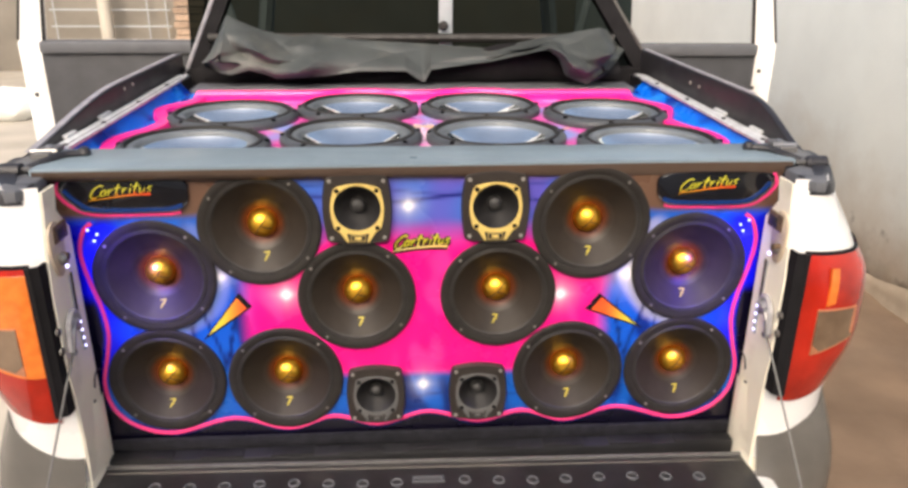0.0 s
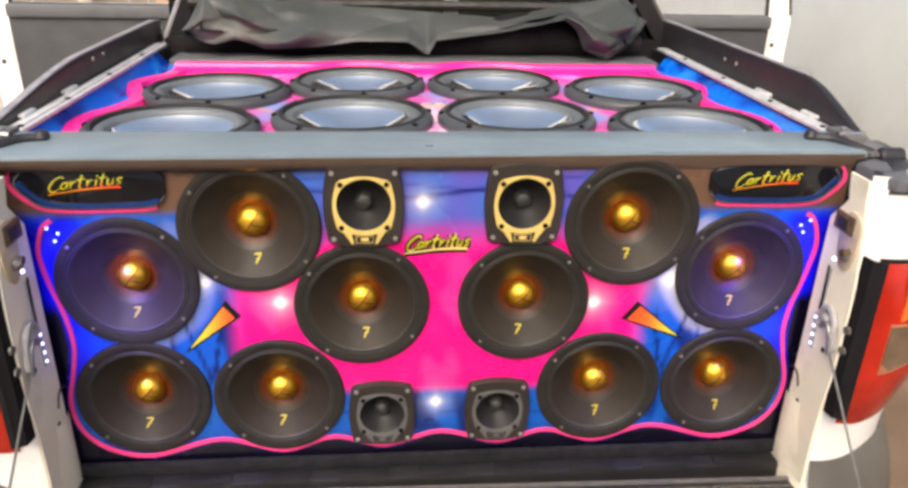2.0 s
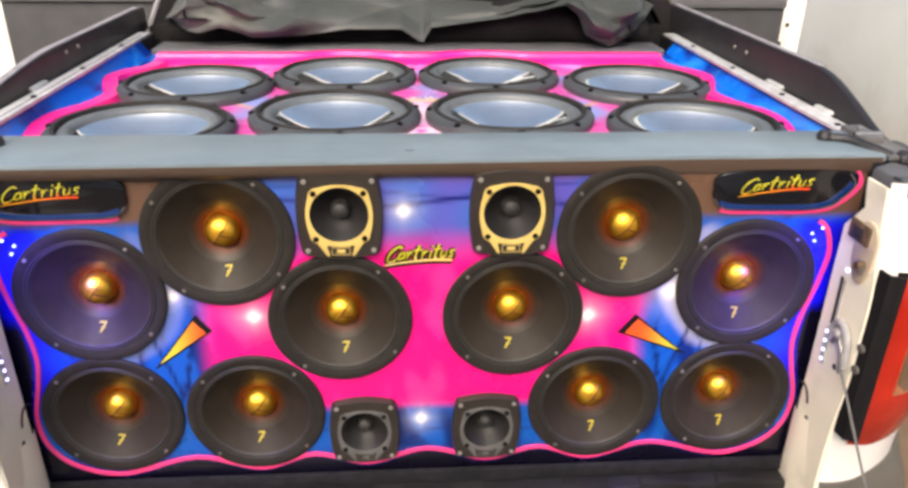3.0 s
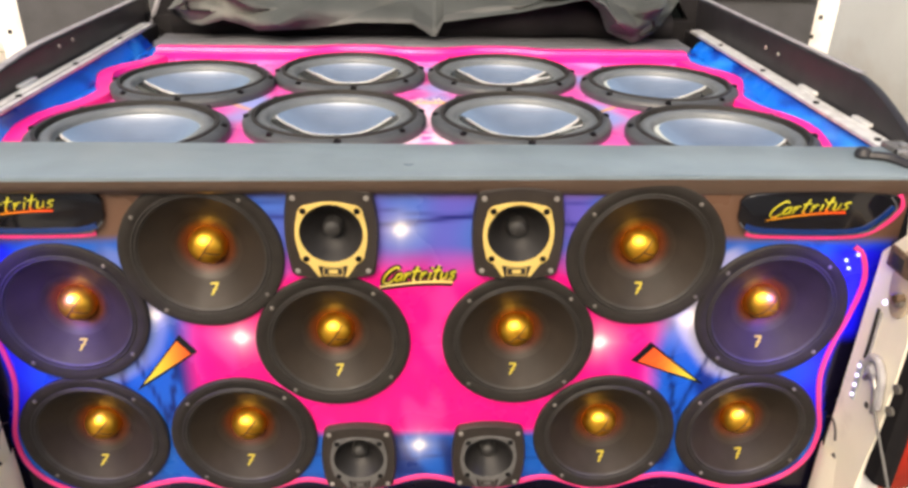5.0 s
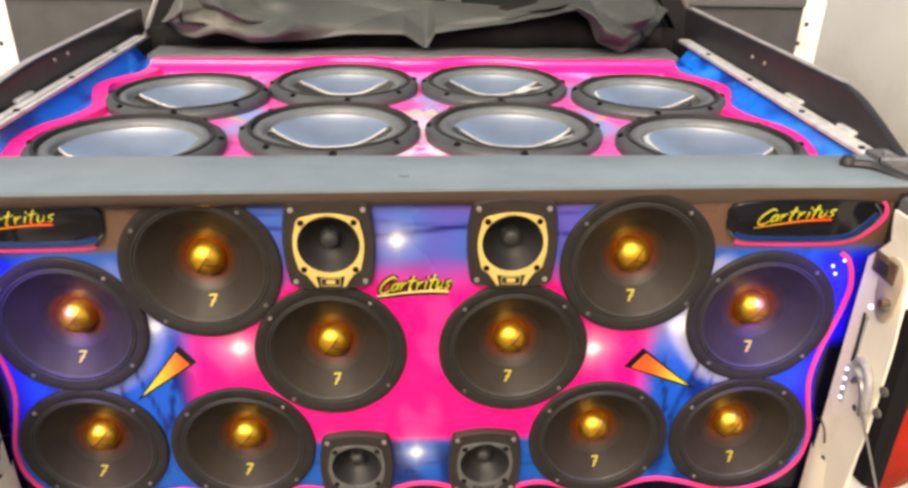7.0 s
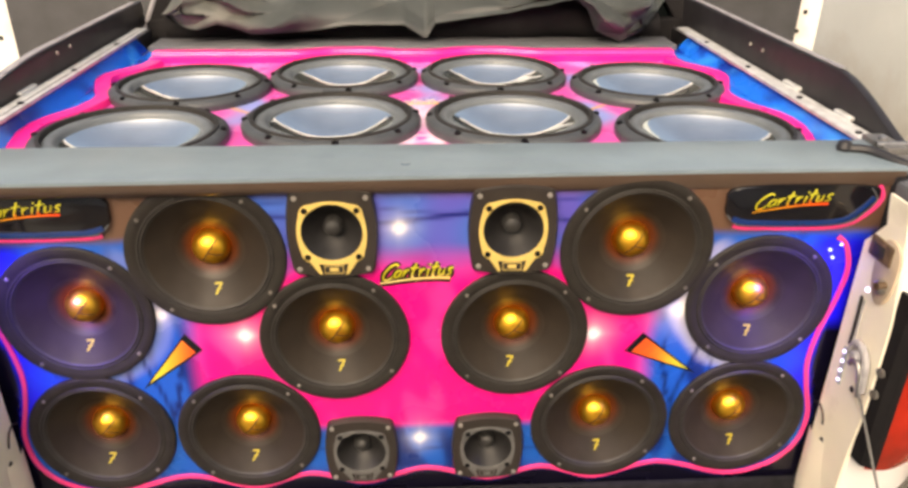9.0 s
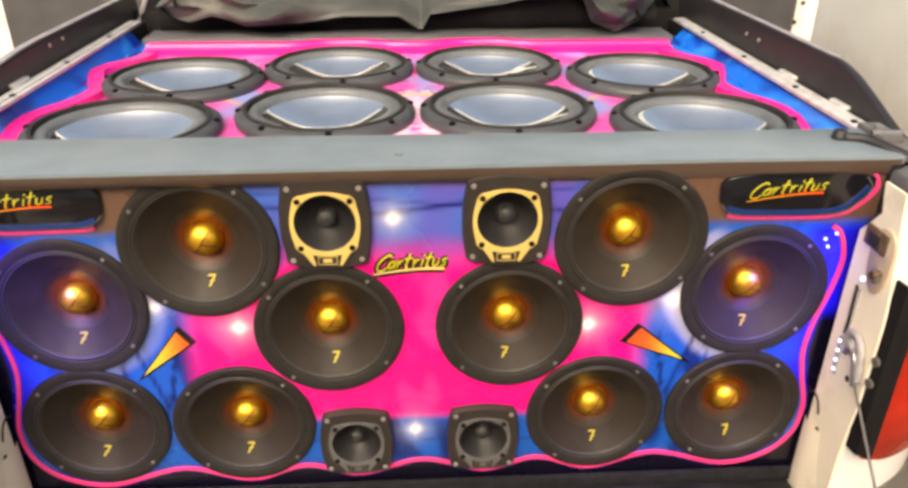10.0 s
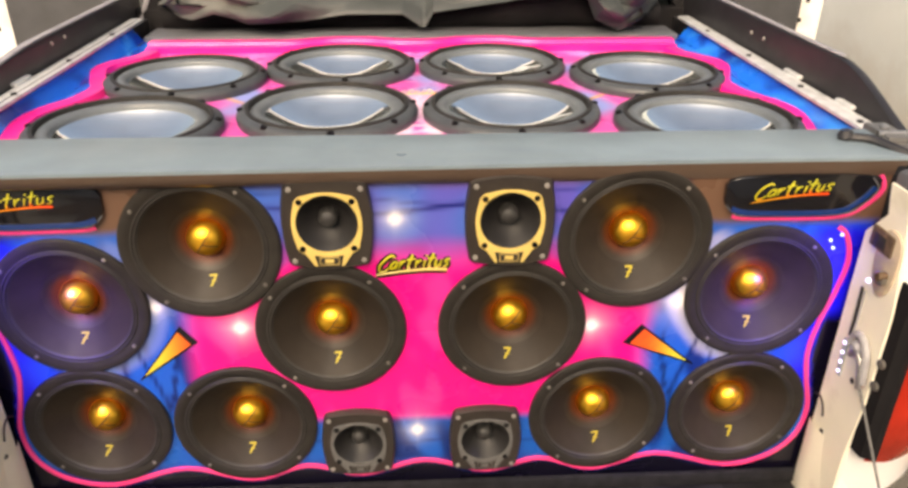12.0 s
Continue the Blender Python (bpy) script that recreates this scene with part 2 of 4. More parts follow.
def prism(points, h0, h1, bevel=0.0):
    """A flat outline in x, y (anticlockwise), thick from h0 to h1."""
    bm = bmesh.new()
    low = [bm.verts.new((x, y, h0)) for x, y in points]
    top = [bm.verts.new((x, y, h1)) for x, y in points]
    n = len(points)
    face = bm.faces.new(top)
    bm.faces.new(low[::-1])
    for i in range(n):
        j = (i + 1) % n
        bm.faces.new((low[i], low[j], top[j], top[i]))
    if bevel:
        bmesh.ops.bevel(bm, geom=list(face.edges), offset=bevel, segments=2, affect="EDGES", profile=0.5)
    return bm


def loft(rows, closed=False):
    bm = bmesh.new()
    vs = [[bm.verts.new(p) for p in row] for row in rows]
    for a, b in zip(vs, vs[1:]):
        n = len(a)
        for i in range(n if closed else n - 1):
            j = (i + 1) % n
            bm.faces.new((a[i], a[j], b[j], b[i]))
    return bm


def ring(outer, inner, h0, h1):
    """A flat ring between two outlines with the same count."""
    rows = [[(x, y, h0) for x, y in outer], [(x, y, h1) for x, y in outer], [(x, y, h1) for x, y in inner], [(x, y, h0) for x, y in inner]]
    return loft(rows, closed=True)


def thicken(bm, d):
    bmesh.ops.recalc_face_normals(bm, faces=bm.faces[:])
    bmesh.ops.solidify(bm, geom=bm.faces[:], thickness=d)
    return bm


def smooth_path(points, per=8, closed=False):
    """Catmull-Rom through the points."""
    pts = [Vector(p) for p in points]
    n, out = len(pts), []
    for i in range(n if closed else n - 1):
        if closed:
            p = [pts[(i + k - 1) % n] for k in range(4)]
        else:
            p = [pts[max(0, min(n - 1, i + k - 1))] for k in range(4)]
        for s in range(per):
            t = s / per
            out.append(0.5 * (2 * p[1] + (p[2] - p[0]) * t + (2 * p[0] - 5 * p[1] + 4 * p[2] - p[3]) * t * t + (3 * p[1] - p[0] - 3 * p[2] + p[3]) * t ** 3))
    return out if closed else out + [pts[-1]]


def tube(path, r, n=8):
    pts = [Vector(p) for p in path]
    rows = []
    for i, p in enumerate(pts):
        d = (pts[min(i + 1, len(pts) - 1)] - pts[max(i - 1, 0)]).normalized()
        u = d.orthogonal().normalized() if i == 0 else (u - d * u.dot(d)).normalized()
        w = d.cross(u)
        rows.append([p + r * (u * math.cos(2 * math.pi * k / n) + w * math.sin(2 * math.pi * k / n)) for k in range(n)])
    bm = loft(rows, closed=True)
    return bm


def ribbon(path, width, height, normal):
    """A low raised band along a path on a flat face with that normal."""
    pts, nn, rows = [Vector(p) for p in path], Vector(normal), []
    for i, p in enumerate(pts):
        d = (pts[min(i + 1, len(pts) - 1)] - pts[max(i - 1, 0)]).normalized()
        s = d.cross(nn).normalized() * width / 2
        rows.append([p - s, p - s * 0.8 + nn * height, p + s * 0.8 + nn * height, p + s])
    return loft(rows)


def paint(ob, fn):
    """A colour for each corner, from the place in the object's own axes."""
    me = ob.data
    a = me.color_attributes.new("art", "FLOAT_COLOR", "POINT")
    for v in me.vertices:
        a.data[v.index].color = (*fn(v.co), 1.0)


def step(v, a, b):
    t = max(0.0, min(1.0, (v - a) / (b - a)))
    return t * t * (3 - 2 * t)


def blend(c, d, f):
    return tuple(p + (q - p) * f for p, q in zip(c, d))


FACE = lambda x, z, y=0.0: pose(x, y, z, 90, 0, 0)


# ---- surroundings ----
def sheet(nx, ny, fn):
    return loft([[fn(i / nx, j / ny) for i in range(nx + 1)] for j in range(ny + 1)])


ground = link_mesh("ground", sheet(120, 120, lambda u, v: ((u - 0.5) * 80, (v - 0.5) * 80, 0.018 * noise.noise(Vector((u * 90, v * 90, 0))) - 0.01)), M["dirt"])
tagged(ground, "packed brown earth ground with darker stains", "ground", kind="structure")


def wall(name, x0, x1, y0, y1, h, m, label):
    ob = link_mesh(name, block(x0, x1, y0, y1, -0.1, h, 0.01), M[m])
    return tagged(ob, label, "wall", kind="structure")


wall("wall_east", 2.25, 2.45, -6.0, 9.0, 2.2, "damp", "tall whitewashed plaster wall with tan and grey damp stains")
tagged(link_mesh("wall_foot", sheet(220, 6, lambda u, v: (2.244 - (0.030 + 0.022 * noise.noise(Vector((u * 80, v * 2, 2)))) * (1 - v) ** 0.7, -6.0 + 15.0 * u, (0.10 + 0.06 * noise.noise(Vector((u * 40, 0, 5)))) * v - 0.01)), M["cement"]), "broken grey cement and soil along the wall foot", "wall", kind="structure")
wall("wall_north", -7.0, 2.25, 9.0, 9.2, 3.4, "beige", "beige plastered house wall with a barred window")
wall("wall_west", -7.2, -7.0, -6.0, 9.2, 3.0, "plaster", "whitewashed boundary wall of the yard")
# added out of view; its white face bounces light onto baffle and jambs
wall("wall_south", -7.0, 2.25, -5.7, -5.5, 4.0, "plaster", "unseen white wall added behind the camera as fill")
tagged(link_mesh("pavement", block(-7.0, -1.35, -5.5, 9.0, -0.1, 0.03, 0.01), M["concrete"]), "pale worn concrete yard paving", "pavement", kind="structure")

# ---- pickup truck ----
truck = thing("pickup_truck", "white pickup with lowered black tailgate and both doors open", "pickup")


def section(z, off=0.0):
    """The rear corner of the bed seen from above, from the jamb round to the side."""
    lean = 0.088 * step(z, 1.01, 1.25) + 0.022 * step(0.91 - z, 0.0, 0.13)
    pts = [(0.602, -0.112), (0.65, -0.121), (0.705, -0.112), (0.742, -0.090), (0.764, -0.050), (0.775, 0.0), (0.785, 0.10), (0.795, 0.30), (0.80, 0.65), (0.80, 1.05)]
    out = []
    for i, (x, y) in enumerate(pts):
        f = step(x, 0.63, 0.76)
        d = Vector((max(0.15, (x - 0.6) / 0.2), -1 if i < 4 else -0.3)).normalized() if i < 6 else Vector((1, 0))
        out.append((x - lean * f + d.x * off, y + 0.6 * lean * (1 - step(y, -0.1, 0.05)) * 0.6 + d.y * off, z))
    return [tuple(q) for q in smooth_path(out, 4)]


def jamb_x(z, y):
    return 0.600 - 0.01 * min(0.035, y)


def side(s):
    """One side of the bed; s is 1 or -1."""
    def flip(rows):
        return [[(x * s, y, z) for x, y, z in r] for r in rows]

    q = part("quarter_panel", thicken(loft(flip([section(z) for z in [0.66 + 0.045 * i for i in range(13)]])), 0.004 * 1), M["white"], truck, "white painted rear quarter panel")
    rows = []
    for k in range(10):
        row = section(0.66, 0.0)
        swell = 0.0035 + 0.030 * math.sin(k * 0.33) - 0.05 * step(k, 6, 12)
        rows.append([(x + swell * step(x, 0.62, 0.70), y - swell * step(0.1 - y, 0, 0.15), 0.715 + 0.075 * step(x, 0.60, 0.78) + 0.012 * step(y, 0, 0.3) - 0.034 * k) for x, y, z in row])
    part("lower_cladding", thicken(loft(flip(rows)), 0.004), M["clad"], truck, "grey moulded plastic wheel arch cladding")
    # jamb: faces inwards, where the tailgate shuts
    rows = []
    for k in range(30):
        z = 0.62 + 0.572 * k / 29
        y0 = -0.016 - 0.034 * step(z, 1.115, 1.150) + 0.010 * step(z, 1.150, 1.19)
        y1 = section(z)[0][1] + 0.003
        rows.append([(jamb_x(z, y), y, z) for y in [y0 + (y1 - y0) * f for f in (0.0, 0.38, 0.56, 0.80, 1.0)]] + [(0.6035, y1 - 0.002, z)])
    part("door_jamb", thicken(loft(flip(rows)), 0.004), M["jamb"], truck, "grubby white tailgate jamb")
    # lamp

    def lens(z0, z1, x0, x1, off, n, dome=0.0, sag=0.030):
        rows = []
        for k in range(n + 1):
            t = k / n
            z = z0 + (z1 - z0) * t
            o = off + dome * math.sin(math.pi * t) ** 0.5
            rows.append([(x, y, z + (sag - (sag + 0.002) * t) * step(x, 0.64, 0.76)) for x, y, _ in section(z, o) if x0 <= x <= x1 and y < 0.13])
        m = min(len(r) for r in rows)
        return thicken(loft(flip([r[:m] for r in rows])), 0.003)

    lamp = part("tail_light", lens(0.795, 1.078, 0.620, 0.9, 0.004, 12, 0.009), M["red"], truck, "red tail light lens")
    # left amber drawn larger to colour in the sunlit orange of that lamp
    part("amber_lens", lens(0.986, 1.058, 0.664, 0.690, 0.0145, 4) if s > 0 else lens(0.892, 1.071, 0.624, 0.790, 0.0140, 9), M["amber"], lamp, "orange indicator strip" if s > 0 else "orange indicator lens, enlarged for the sunlit look")
    rev = part("reverse_lens", lens(0.897, 0.985, 0.650, 0.738, 0.0150, 6), M["clear"], lamp, "clear reverse light lens with a pale edge")
    part("reverse_reflector", lens(0.901, 0.982, 0.654, 0.7345, 0.0165, 5), M["smoke"], rev, "grey-brown reflector behind the reverse lens")
    part("lamp_top_seam", lens(1.0785, 1.0845, 0.620, 0.9, 0.0055, 2, sag=-0.002), M["pillar"], lamp, "dark seam over the lens")
    part("lamp_seal", thicken(loft(flip([[(0.599, -0.109, z), (0.600, -0.120, z), (0.602, -0.130, z), (0.610, -0.1335, z), (0.613, -0.137, z), (0.621, -0.1375, z)] for z in [0.818 + 0.0269 * k for k in range(11)]])), 0.004), M["pillar"], lamp, "black ridged seal beside the lens")
    # cap on top of the bed side, falling to the rear in a long curve
    def cap_top(y):
        if s > 0:
            return 1.204 + 0.064 * step(y, 0.075, 0.31) ** 0.75
        return 1.200 + 0.053 * step(y, 0.0, 0.55) ** 0.85

    rows = []
    for k in range(41):
        y = 0.02 + 1.08 * (k / 40) ** 1.3
        top, wide = cap_top(y), 0.028 * step(y, 0.05, 0.40)
        rows.append([(0.686, y, 1.15), (0.686, y, top - 0.010), (0.688, y, top - 0.002), (0.692, y, top), (0.700, y, top - 0.001), (0.704 + wide * 0.4, y, top - 0.010), (0.706 + wide * 0.8, y, top - 0.034), (0.706 + wide, y, min(top - 0.045, 1.165))])
    part("bed_side_cap", thicken(loft(flip(rows)), 0.004), M["cap"], truck, "black plastic cap along the bed side")
    # sky reflection on the cap's flat top, laid on as a pale ribbon
    part("cap_highlight_edge", ribbon([(s * 0.696, y, cap_top(y) + 0.001) for y in [(0.30 if s > 0 else 0.10) + (0.76 if s > 0 else 0.96) * k / 40 for k in range(41)]], 0.012 if s > 0 else 0.015, 0.002, (0, 0, 1)), M["edge"], truck, "pale strip for the sky reflection along the cap")
    # tonneau rail
    rail = part("tonneau_rail", block(s * 0.637, s * 0.6570, 0.06, 0.96, 1.2045, 1.212, 0.002), M["alu"], truck, "scuffed aluminium tonneau rail")
    if s < 0:
        part("rail_groove", block(s * 0.6455, s * 0.6475, 0.07, 0.95, 1.2119, 1.2125), M["pillar"], rail, "dark scuffed groove")
    part("rail_flange", block(s * 0.6575, s * 0.680, 0.05, 1.0, 1.2000, 1.205, 0.002), M["alu"], rail, "bright flange of the rail")
    part("rail_shelf", block(s * 0.646, s * 0.685, 0.03, 1.02, 1.165, 1.1995, 0.002), M["cap"], truck)
    for y in (0.14, 0.33, 0.55, 0.78):
        part("rail_bolt", lathe([(0.005, 0), (0.005, 0.003), (0.0, 0.004)], 10), M["blackscrew"], rail, at=pose(s * 0.647, y, 1.2118))
    for y in (0.58, 0.64):
        part("rivet", lathe([(0.004, 0), (0.004, 0.003), (0.0, 0.004)], 10), M["screw"], truck, at=pose(s * 0.6855, y, 1.238, 0, -90 * s, 0))
    # rail end: alloy bracket, black arm with a ball, round end cap
    clamp = part("rail_bracket", block(s * 0.638, s * 0.670, 0.050, 0.118, 1.206, 1.220, 0.003), M["greytrim"], truck, "dull alloy bracket at the rail end")
    part("bracket_tongue", prism([(s * 0.640, -0.010), (s * 0.690, -0.004), (s * 0.684, 0.075), (s * 0.650, 0.075)][::s], 1.205, 1.211, 0.002), M["greytrim"], clamp)
    part("bracket_bolt", lathe([(0.0065, 0), (0.0065, 0.004), (0.004, 0.006), (0, 0.006)], 12), M["steel"], clamp, at=pose(s * 0.652, 0.088, 1.2195))
    part("bracket_pin", tube([(s * 0.632, 0.070, 1.219), (s * 0.676, 0.070, 1.219)], 0.0045), M["steel"], clamp)
    part("arm", tube(smooth_path([(s * 0.586, 0.064, 1.216), (s * 0.612, 0.050, 1.218), (s * 0.632, 0.020, 1.214), (s * 0.650, 0.0, 1.208)], 5), 0.0065), M["cap"], clamp, "black plastic release arm")
    part("arm_ball", lathe([(0.0, -0.011), (0.008, -0.008), (0.011, 0.0), (0.008, 0.008), (0.0, 0.011)], 16), M["cap"], clamp, "black ball end", at=pose(s * 0.585, 0.066, 1.2175))
    part("end_cap", lathe([(0.0, -0.020), (0.010, -0.019), (0.014, -0.014), (0.014, 0.016), (0.0, 0.018)], 20), M["cap"], clamp, "round black end cap", at=pose(s * 0.676, -0.004, 1.204, 0, 90, 0))
    for y, w in ((0.22, 0.05), (0.40, 0.06)):
        part("rail_clip", block(s * 0.676, s * 0.6865, y, y + w, 1.204, 1.211, 0.002), M["alu"], rail)
    rows = [[(x, y, z + rise * step(y, -0.09, 0.03)) for x, y, _ in section(zs, off)[2:24]] for z, zs, off, rise in ((1.176, 1.176, 0.002, 0.0), (1.178, 1.178, 0.005, 0.0), (1.190, 1.190, 0.005, 0.006), (1.196, 1.19, 0.001, 0.010), (1.199, 1.19, -0.010, 0.010), (1.200, 1.19, -0.030, 0.008))]
    cover = [(0.618, -0.085), (0.628, -0.102), (0.642, -0.104), (0.655, -0.092), (0.672, -0.055), (0.684, 0.0), (0.690, 0.070), (0.652, 0.070), (0.652, -0.010), (0.618, -0.016)]
    part("corner_cover", prism([(s * x, y) for x, y in cover[::s]], 1.182, 1.2005, 0.006), M["ledge"], truck, "smooth grey plastic corner cover")
    part("corner_trim", thicken(loft(flip(rows)), 0.003), M["cap"], truck, "black moulded corner trim")
    # fittings on the jamb
    def on_jamb(y, z, lift=0.0):
        return pose(s * (jamb_x(z, y) - 0.0042 - lift), y, z, 90, 0, -s * 89)

    plate = [(0.023 * math.cos(a) * (1.0 if math.sin(a) < 0 else 1.05), 0.050 * math.sin(a) if math.sin(a) < 0 else 0.042 * math.sin(a) ** 0.6) for a in [2 * math.pi * k / 24 for k in range(24)]]
    latch = part("latch_plate", prism(plate, 0, 0.004, 0.001), M["tan"], truck, "tan rounded latch plate", at=on_jamb(-0.076, 1.099))
    part("striker_hole", block(-s * 0.016 - 0.024, -s * 0.016 + 0.024, 0.006, 0.035, 0.0005, 0.0065, 0.003), M["rust"], latch, "rusty square striker hole")
    part("hole_shadow", block(-s * 0.016 - 0.014, -s * 0.016 + 0.010, 0.011, 0.028, 0.006, 0.0072, 0.001), M["gasket"], latch)
    part("striker", lathe([(0.010, 0.004), (0.010, 0.010), (0.006, 0.014), (0, 0.014)], 14), M["steel"], latch, "steel striker", at=pose(0.004, -0.022, 0))
    part("striker_bore", lathe([(0.006, 0.0), (0.0055, 0.0145), (0.0, 0.0145)], 10), M["rust"], latch, at=pose(0.008, -0.018, 0.0005))
    part("wire", tube(smooth_path([(s * (jamb_x(z, y) - 0.0055), y, z) for y, z in ((-0.044, 1.042), (-0.045, 1.020), (-0.046, 0.994), (-0.046, 0.966))], 4), 0.0022), M["gasket"], truck, "black wire taped to the jamb")
    part("wire_tape", tube(smooth_path([(s * (jamb_x(z, y) - 0.0050), y, z) for y, z in ((-0.051, 1.040), (-0.052, 1.01), (-0.052, 0.975))], 4), 0.0018), M["greywire"], truck)
    clump = part("cable_hook", tube(smooth_path([(s * (jamb_x(z, y) - 0.010), y, z) for y, z in ((-0.058, 0.962), (-0.066, 0.980), (-0.082, 0.982), (-0.095, 0.968), (-0.101, 0.945), (-0.103, 0.925))], 4), 0.0055), M["greywire"], truck, "grey plastic stay hook")
    part("hook_loop", tube(smooth_path([(s * (jamb_x(z, y) - 0.014), y, z) for y, z in ((-0.070, 0.950), (-0.080, 0.962), (-0.094, 0.950), (-0.104, 0.918))], 4), 0.004), M["steel"], clump)
    part("hook_base", lathe([(0.013, 0), (0.013, 0.006), (0.008, 0.012), (0.0, 0.013)], 14), M["greywire"], clump, at=on_jamb(-0.074, 0.962))
    part("stay_cable", tube(smooth_path([(s * 0.590, -0.100, 0.922), (s * 0.599, -0.155, 0.845), (s * 0.611, -0.250, 0.722), (s * 0.616, -0.305, 0.652)], 6), 0.0019), M["greytrim"], truck, "steel tailgate stay cable")
    strip = part("led_strip_base", block(-0.0045, 0.0045, -0.030, 0.030, 0.0, 0.002, 0.0005), M["frost"], truck, "short pale LED strip", at=on_jamb(-0.044, 0.927) @ pose(0, 0, 0, 0, 0, 3))
    for k in range(4):
        part("jamb_led", lathe([(0.0024, 0), (0.0024, 0.002), (0.0, 0.003)], 10), M["led"], strip, "small white-violet LED", at=pose(0, -0.023 + 0.0155 * k, 0.002))
    part("jamb_led", lathe([(0.003, 0), (0.003, 0.003), (0.0, 0.0045)], 10), M["led"], truck, "small white-violet LED", at=on_jamb(-0.051, 1.056))
    for y, z in ((-0.076, 0.909), (-0.044, 0.790), (-0.030, 0.735)):
        part("jamb_hole", lathe([(0.0048, 0.0), (0.004, 0.001), (0, 0.001)], 10), M["gasket"], truck, at=on_jamb(y, z))
    part("loose_wire", tube(smooth_path([(s * (jamb_x(z, y) - 0.008), y, z) for y, z in ((-0.008, 0.835), (-0.020, 0.842), (-0.034, 0.835), (-0.042, 0.818))], 4), 0.0014), M["gasket"], truck, "loose thin wire end")
    part("jamb_filler", loft(flip([[(jamb_x(z, y) - 0.0045 - 0.004 * b, y, z) for y, b in ((-0.009, 0), (-0.020, 1), (-0.038, 1), (-0.055 - 0.03 * step(0.79 - z, 0, 0.12), 0))] for z in [0.665 + 0.014 * k for k in range(10)]])), M["jamb"], truck, "lumpy painted filler at the foot of the jamb")
    for z in (0.970, 0.935):
        part("seal_clip", lathe([(0.007, 0), (0.007, 0.003), (0, 0.005)], 12), M["clad"], lamp, at=pose(s * 0.5975, -0.121, z, 90, 0, -s * 84))
    # lower hinge corner of the tailgate opening
    part("hinge_corner", block(s * 0.595, s * 0.655, -0.11, 0.0, 0.60, 0.668, 0.01), M["jamb"], truck, "scraped white hinge corner")
    # wheels
    for y in (0.35, 2.95):
        w = part("wheel", lathe([(0.12, 0.02), (0.17, 0.03), (0.19, 0.08), (0.19, 0.10), (0.0, 0.09)], 28), M["steel"], truck, "steel rim", at=pose(s * 0.60, y, 0.29, 0, 90 * s, 0))
        part("tyre", lathe([(0.19, 0.0), (0.27, -0.005), (0.29, 0.02), (0.29, 0.13), (0.27, 0.165), (0.19, 0.16), (0.185, 0.08), (0.19, 0.0)], 36), M["tyre"], w)
    # inner bed wall
    part("bed_wall", block(s * 0.690, s * 0.71, 0.0, 1.06, 0.60, 1.17), M["liner"], truck)
    # flank below the cab
    part("cab_side", block(s * 0.76, s * 0.79, 1.05, 2.50, 0.30, 0.62, 0.02), M["white"], truck)
    # door, swung open
    door = part("door", block(0.0, 1.02, -0.02, 0.05, 0.34, 1.125, 0.015), M["white"], truck, "white front door standing open", at=pose(s * 0.785, 2.48, 0.0 if s > 0 else 0.014, 0, 0, 0) @ Matrix.Diagonal((s, 1, 1, 1)))
    part("door_card", block(0.0, 0.905, -0.055, -0.021, 0.36, 1.13, 0.02), M["trim"], door, "dark grey moulded door card")
    part("card_ledge", block(0.0, 0.900, -0.075, -0.054, 1.072, 1.127, 0.009), M["ledge"], door, "paler grey padded ledge along the card top")
    part("armrest", block(0.18, 0.70, -0.10, -0.054, 0.80, 0.86, 0.018), M["trim"], door)
    post = part("window_post", loft([[(x0 - 0.06 * t, -0.012, 1.11 + 0.5 * t), (x0 + 0.105 - 0.09 * t, -0.012, 1.11 + 0.5 * t), (x0 + 0.11 - 0.09 * t, 0.03, 1.11 + 0.5 * t), (x0 - 0.06 * t, 0.03, 1.11 + 0.5 * t)] for x0, t in [(0.905, k / 5) for k in range(6)]], closed=True), M["white"], door, "white window post")
    part("window_seal", tube([(0.900, -0.012, 1.11), (0.870, -0.012, 1.36), (0.840, -0.012, 1.61)], 0.009), M["gasket"], post)
    part("outer_seal", tube([(1.012, -0.008, 1.13), (0.967, -0.008, 1.36), (0.922, -0.008, 1.61)], 0.008), M["gasket"], post)
    part("window_top", tube([(0.90, 0.01, 1.60), (0.60, 0.01, 1.64), (0.10, 0.01, 1.46), (0.02, 0.01, 1.14)], 0.022), M["white"], door)
    part("lock_knob", lathe([(0.012, 0), (0.010, 0.012), (0, 0.014)], 12), M["trim"], door, at=pose(0.82, -0.035, 1.109))
    for x, z in ((0.935, 0.985), (0.912, 0.902)) if s > 0 else ((0.962, 0.868),):
        part("door_latch", block(x, x + 0.018, -0.024, -0.018, z, z + 0.018, 0.002), M["gasket"], door)
    return q


side(1)
side(-1)
part("bed_floor", block(-0.60, 0.60, -0.038, 1.05, 0.60, 0.655, 0.008), M["floorliner"], truck, "black ribbed bed floor")
for i in range(9):
    part("floor_rib", block(-0.56 + i * 0.13, -0.48 + i * 0.13, -0.036, 0.0, 0.654, 0.6575, 0.001), M["floorliner"], truck)
part("chassis", block(-0.55, 0.55, 0.1, 3.2, 0.28, 0.45, 0.02), M["cap"], truck)
gate = part("tailgate", block(-0.635, 0.635, -0.56, -0.070, 0.585, 0.640, 0.012), M["white"], truck, "lowered white tailgate")
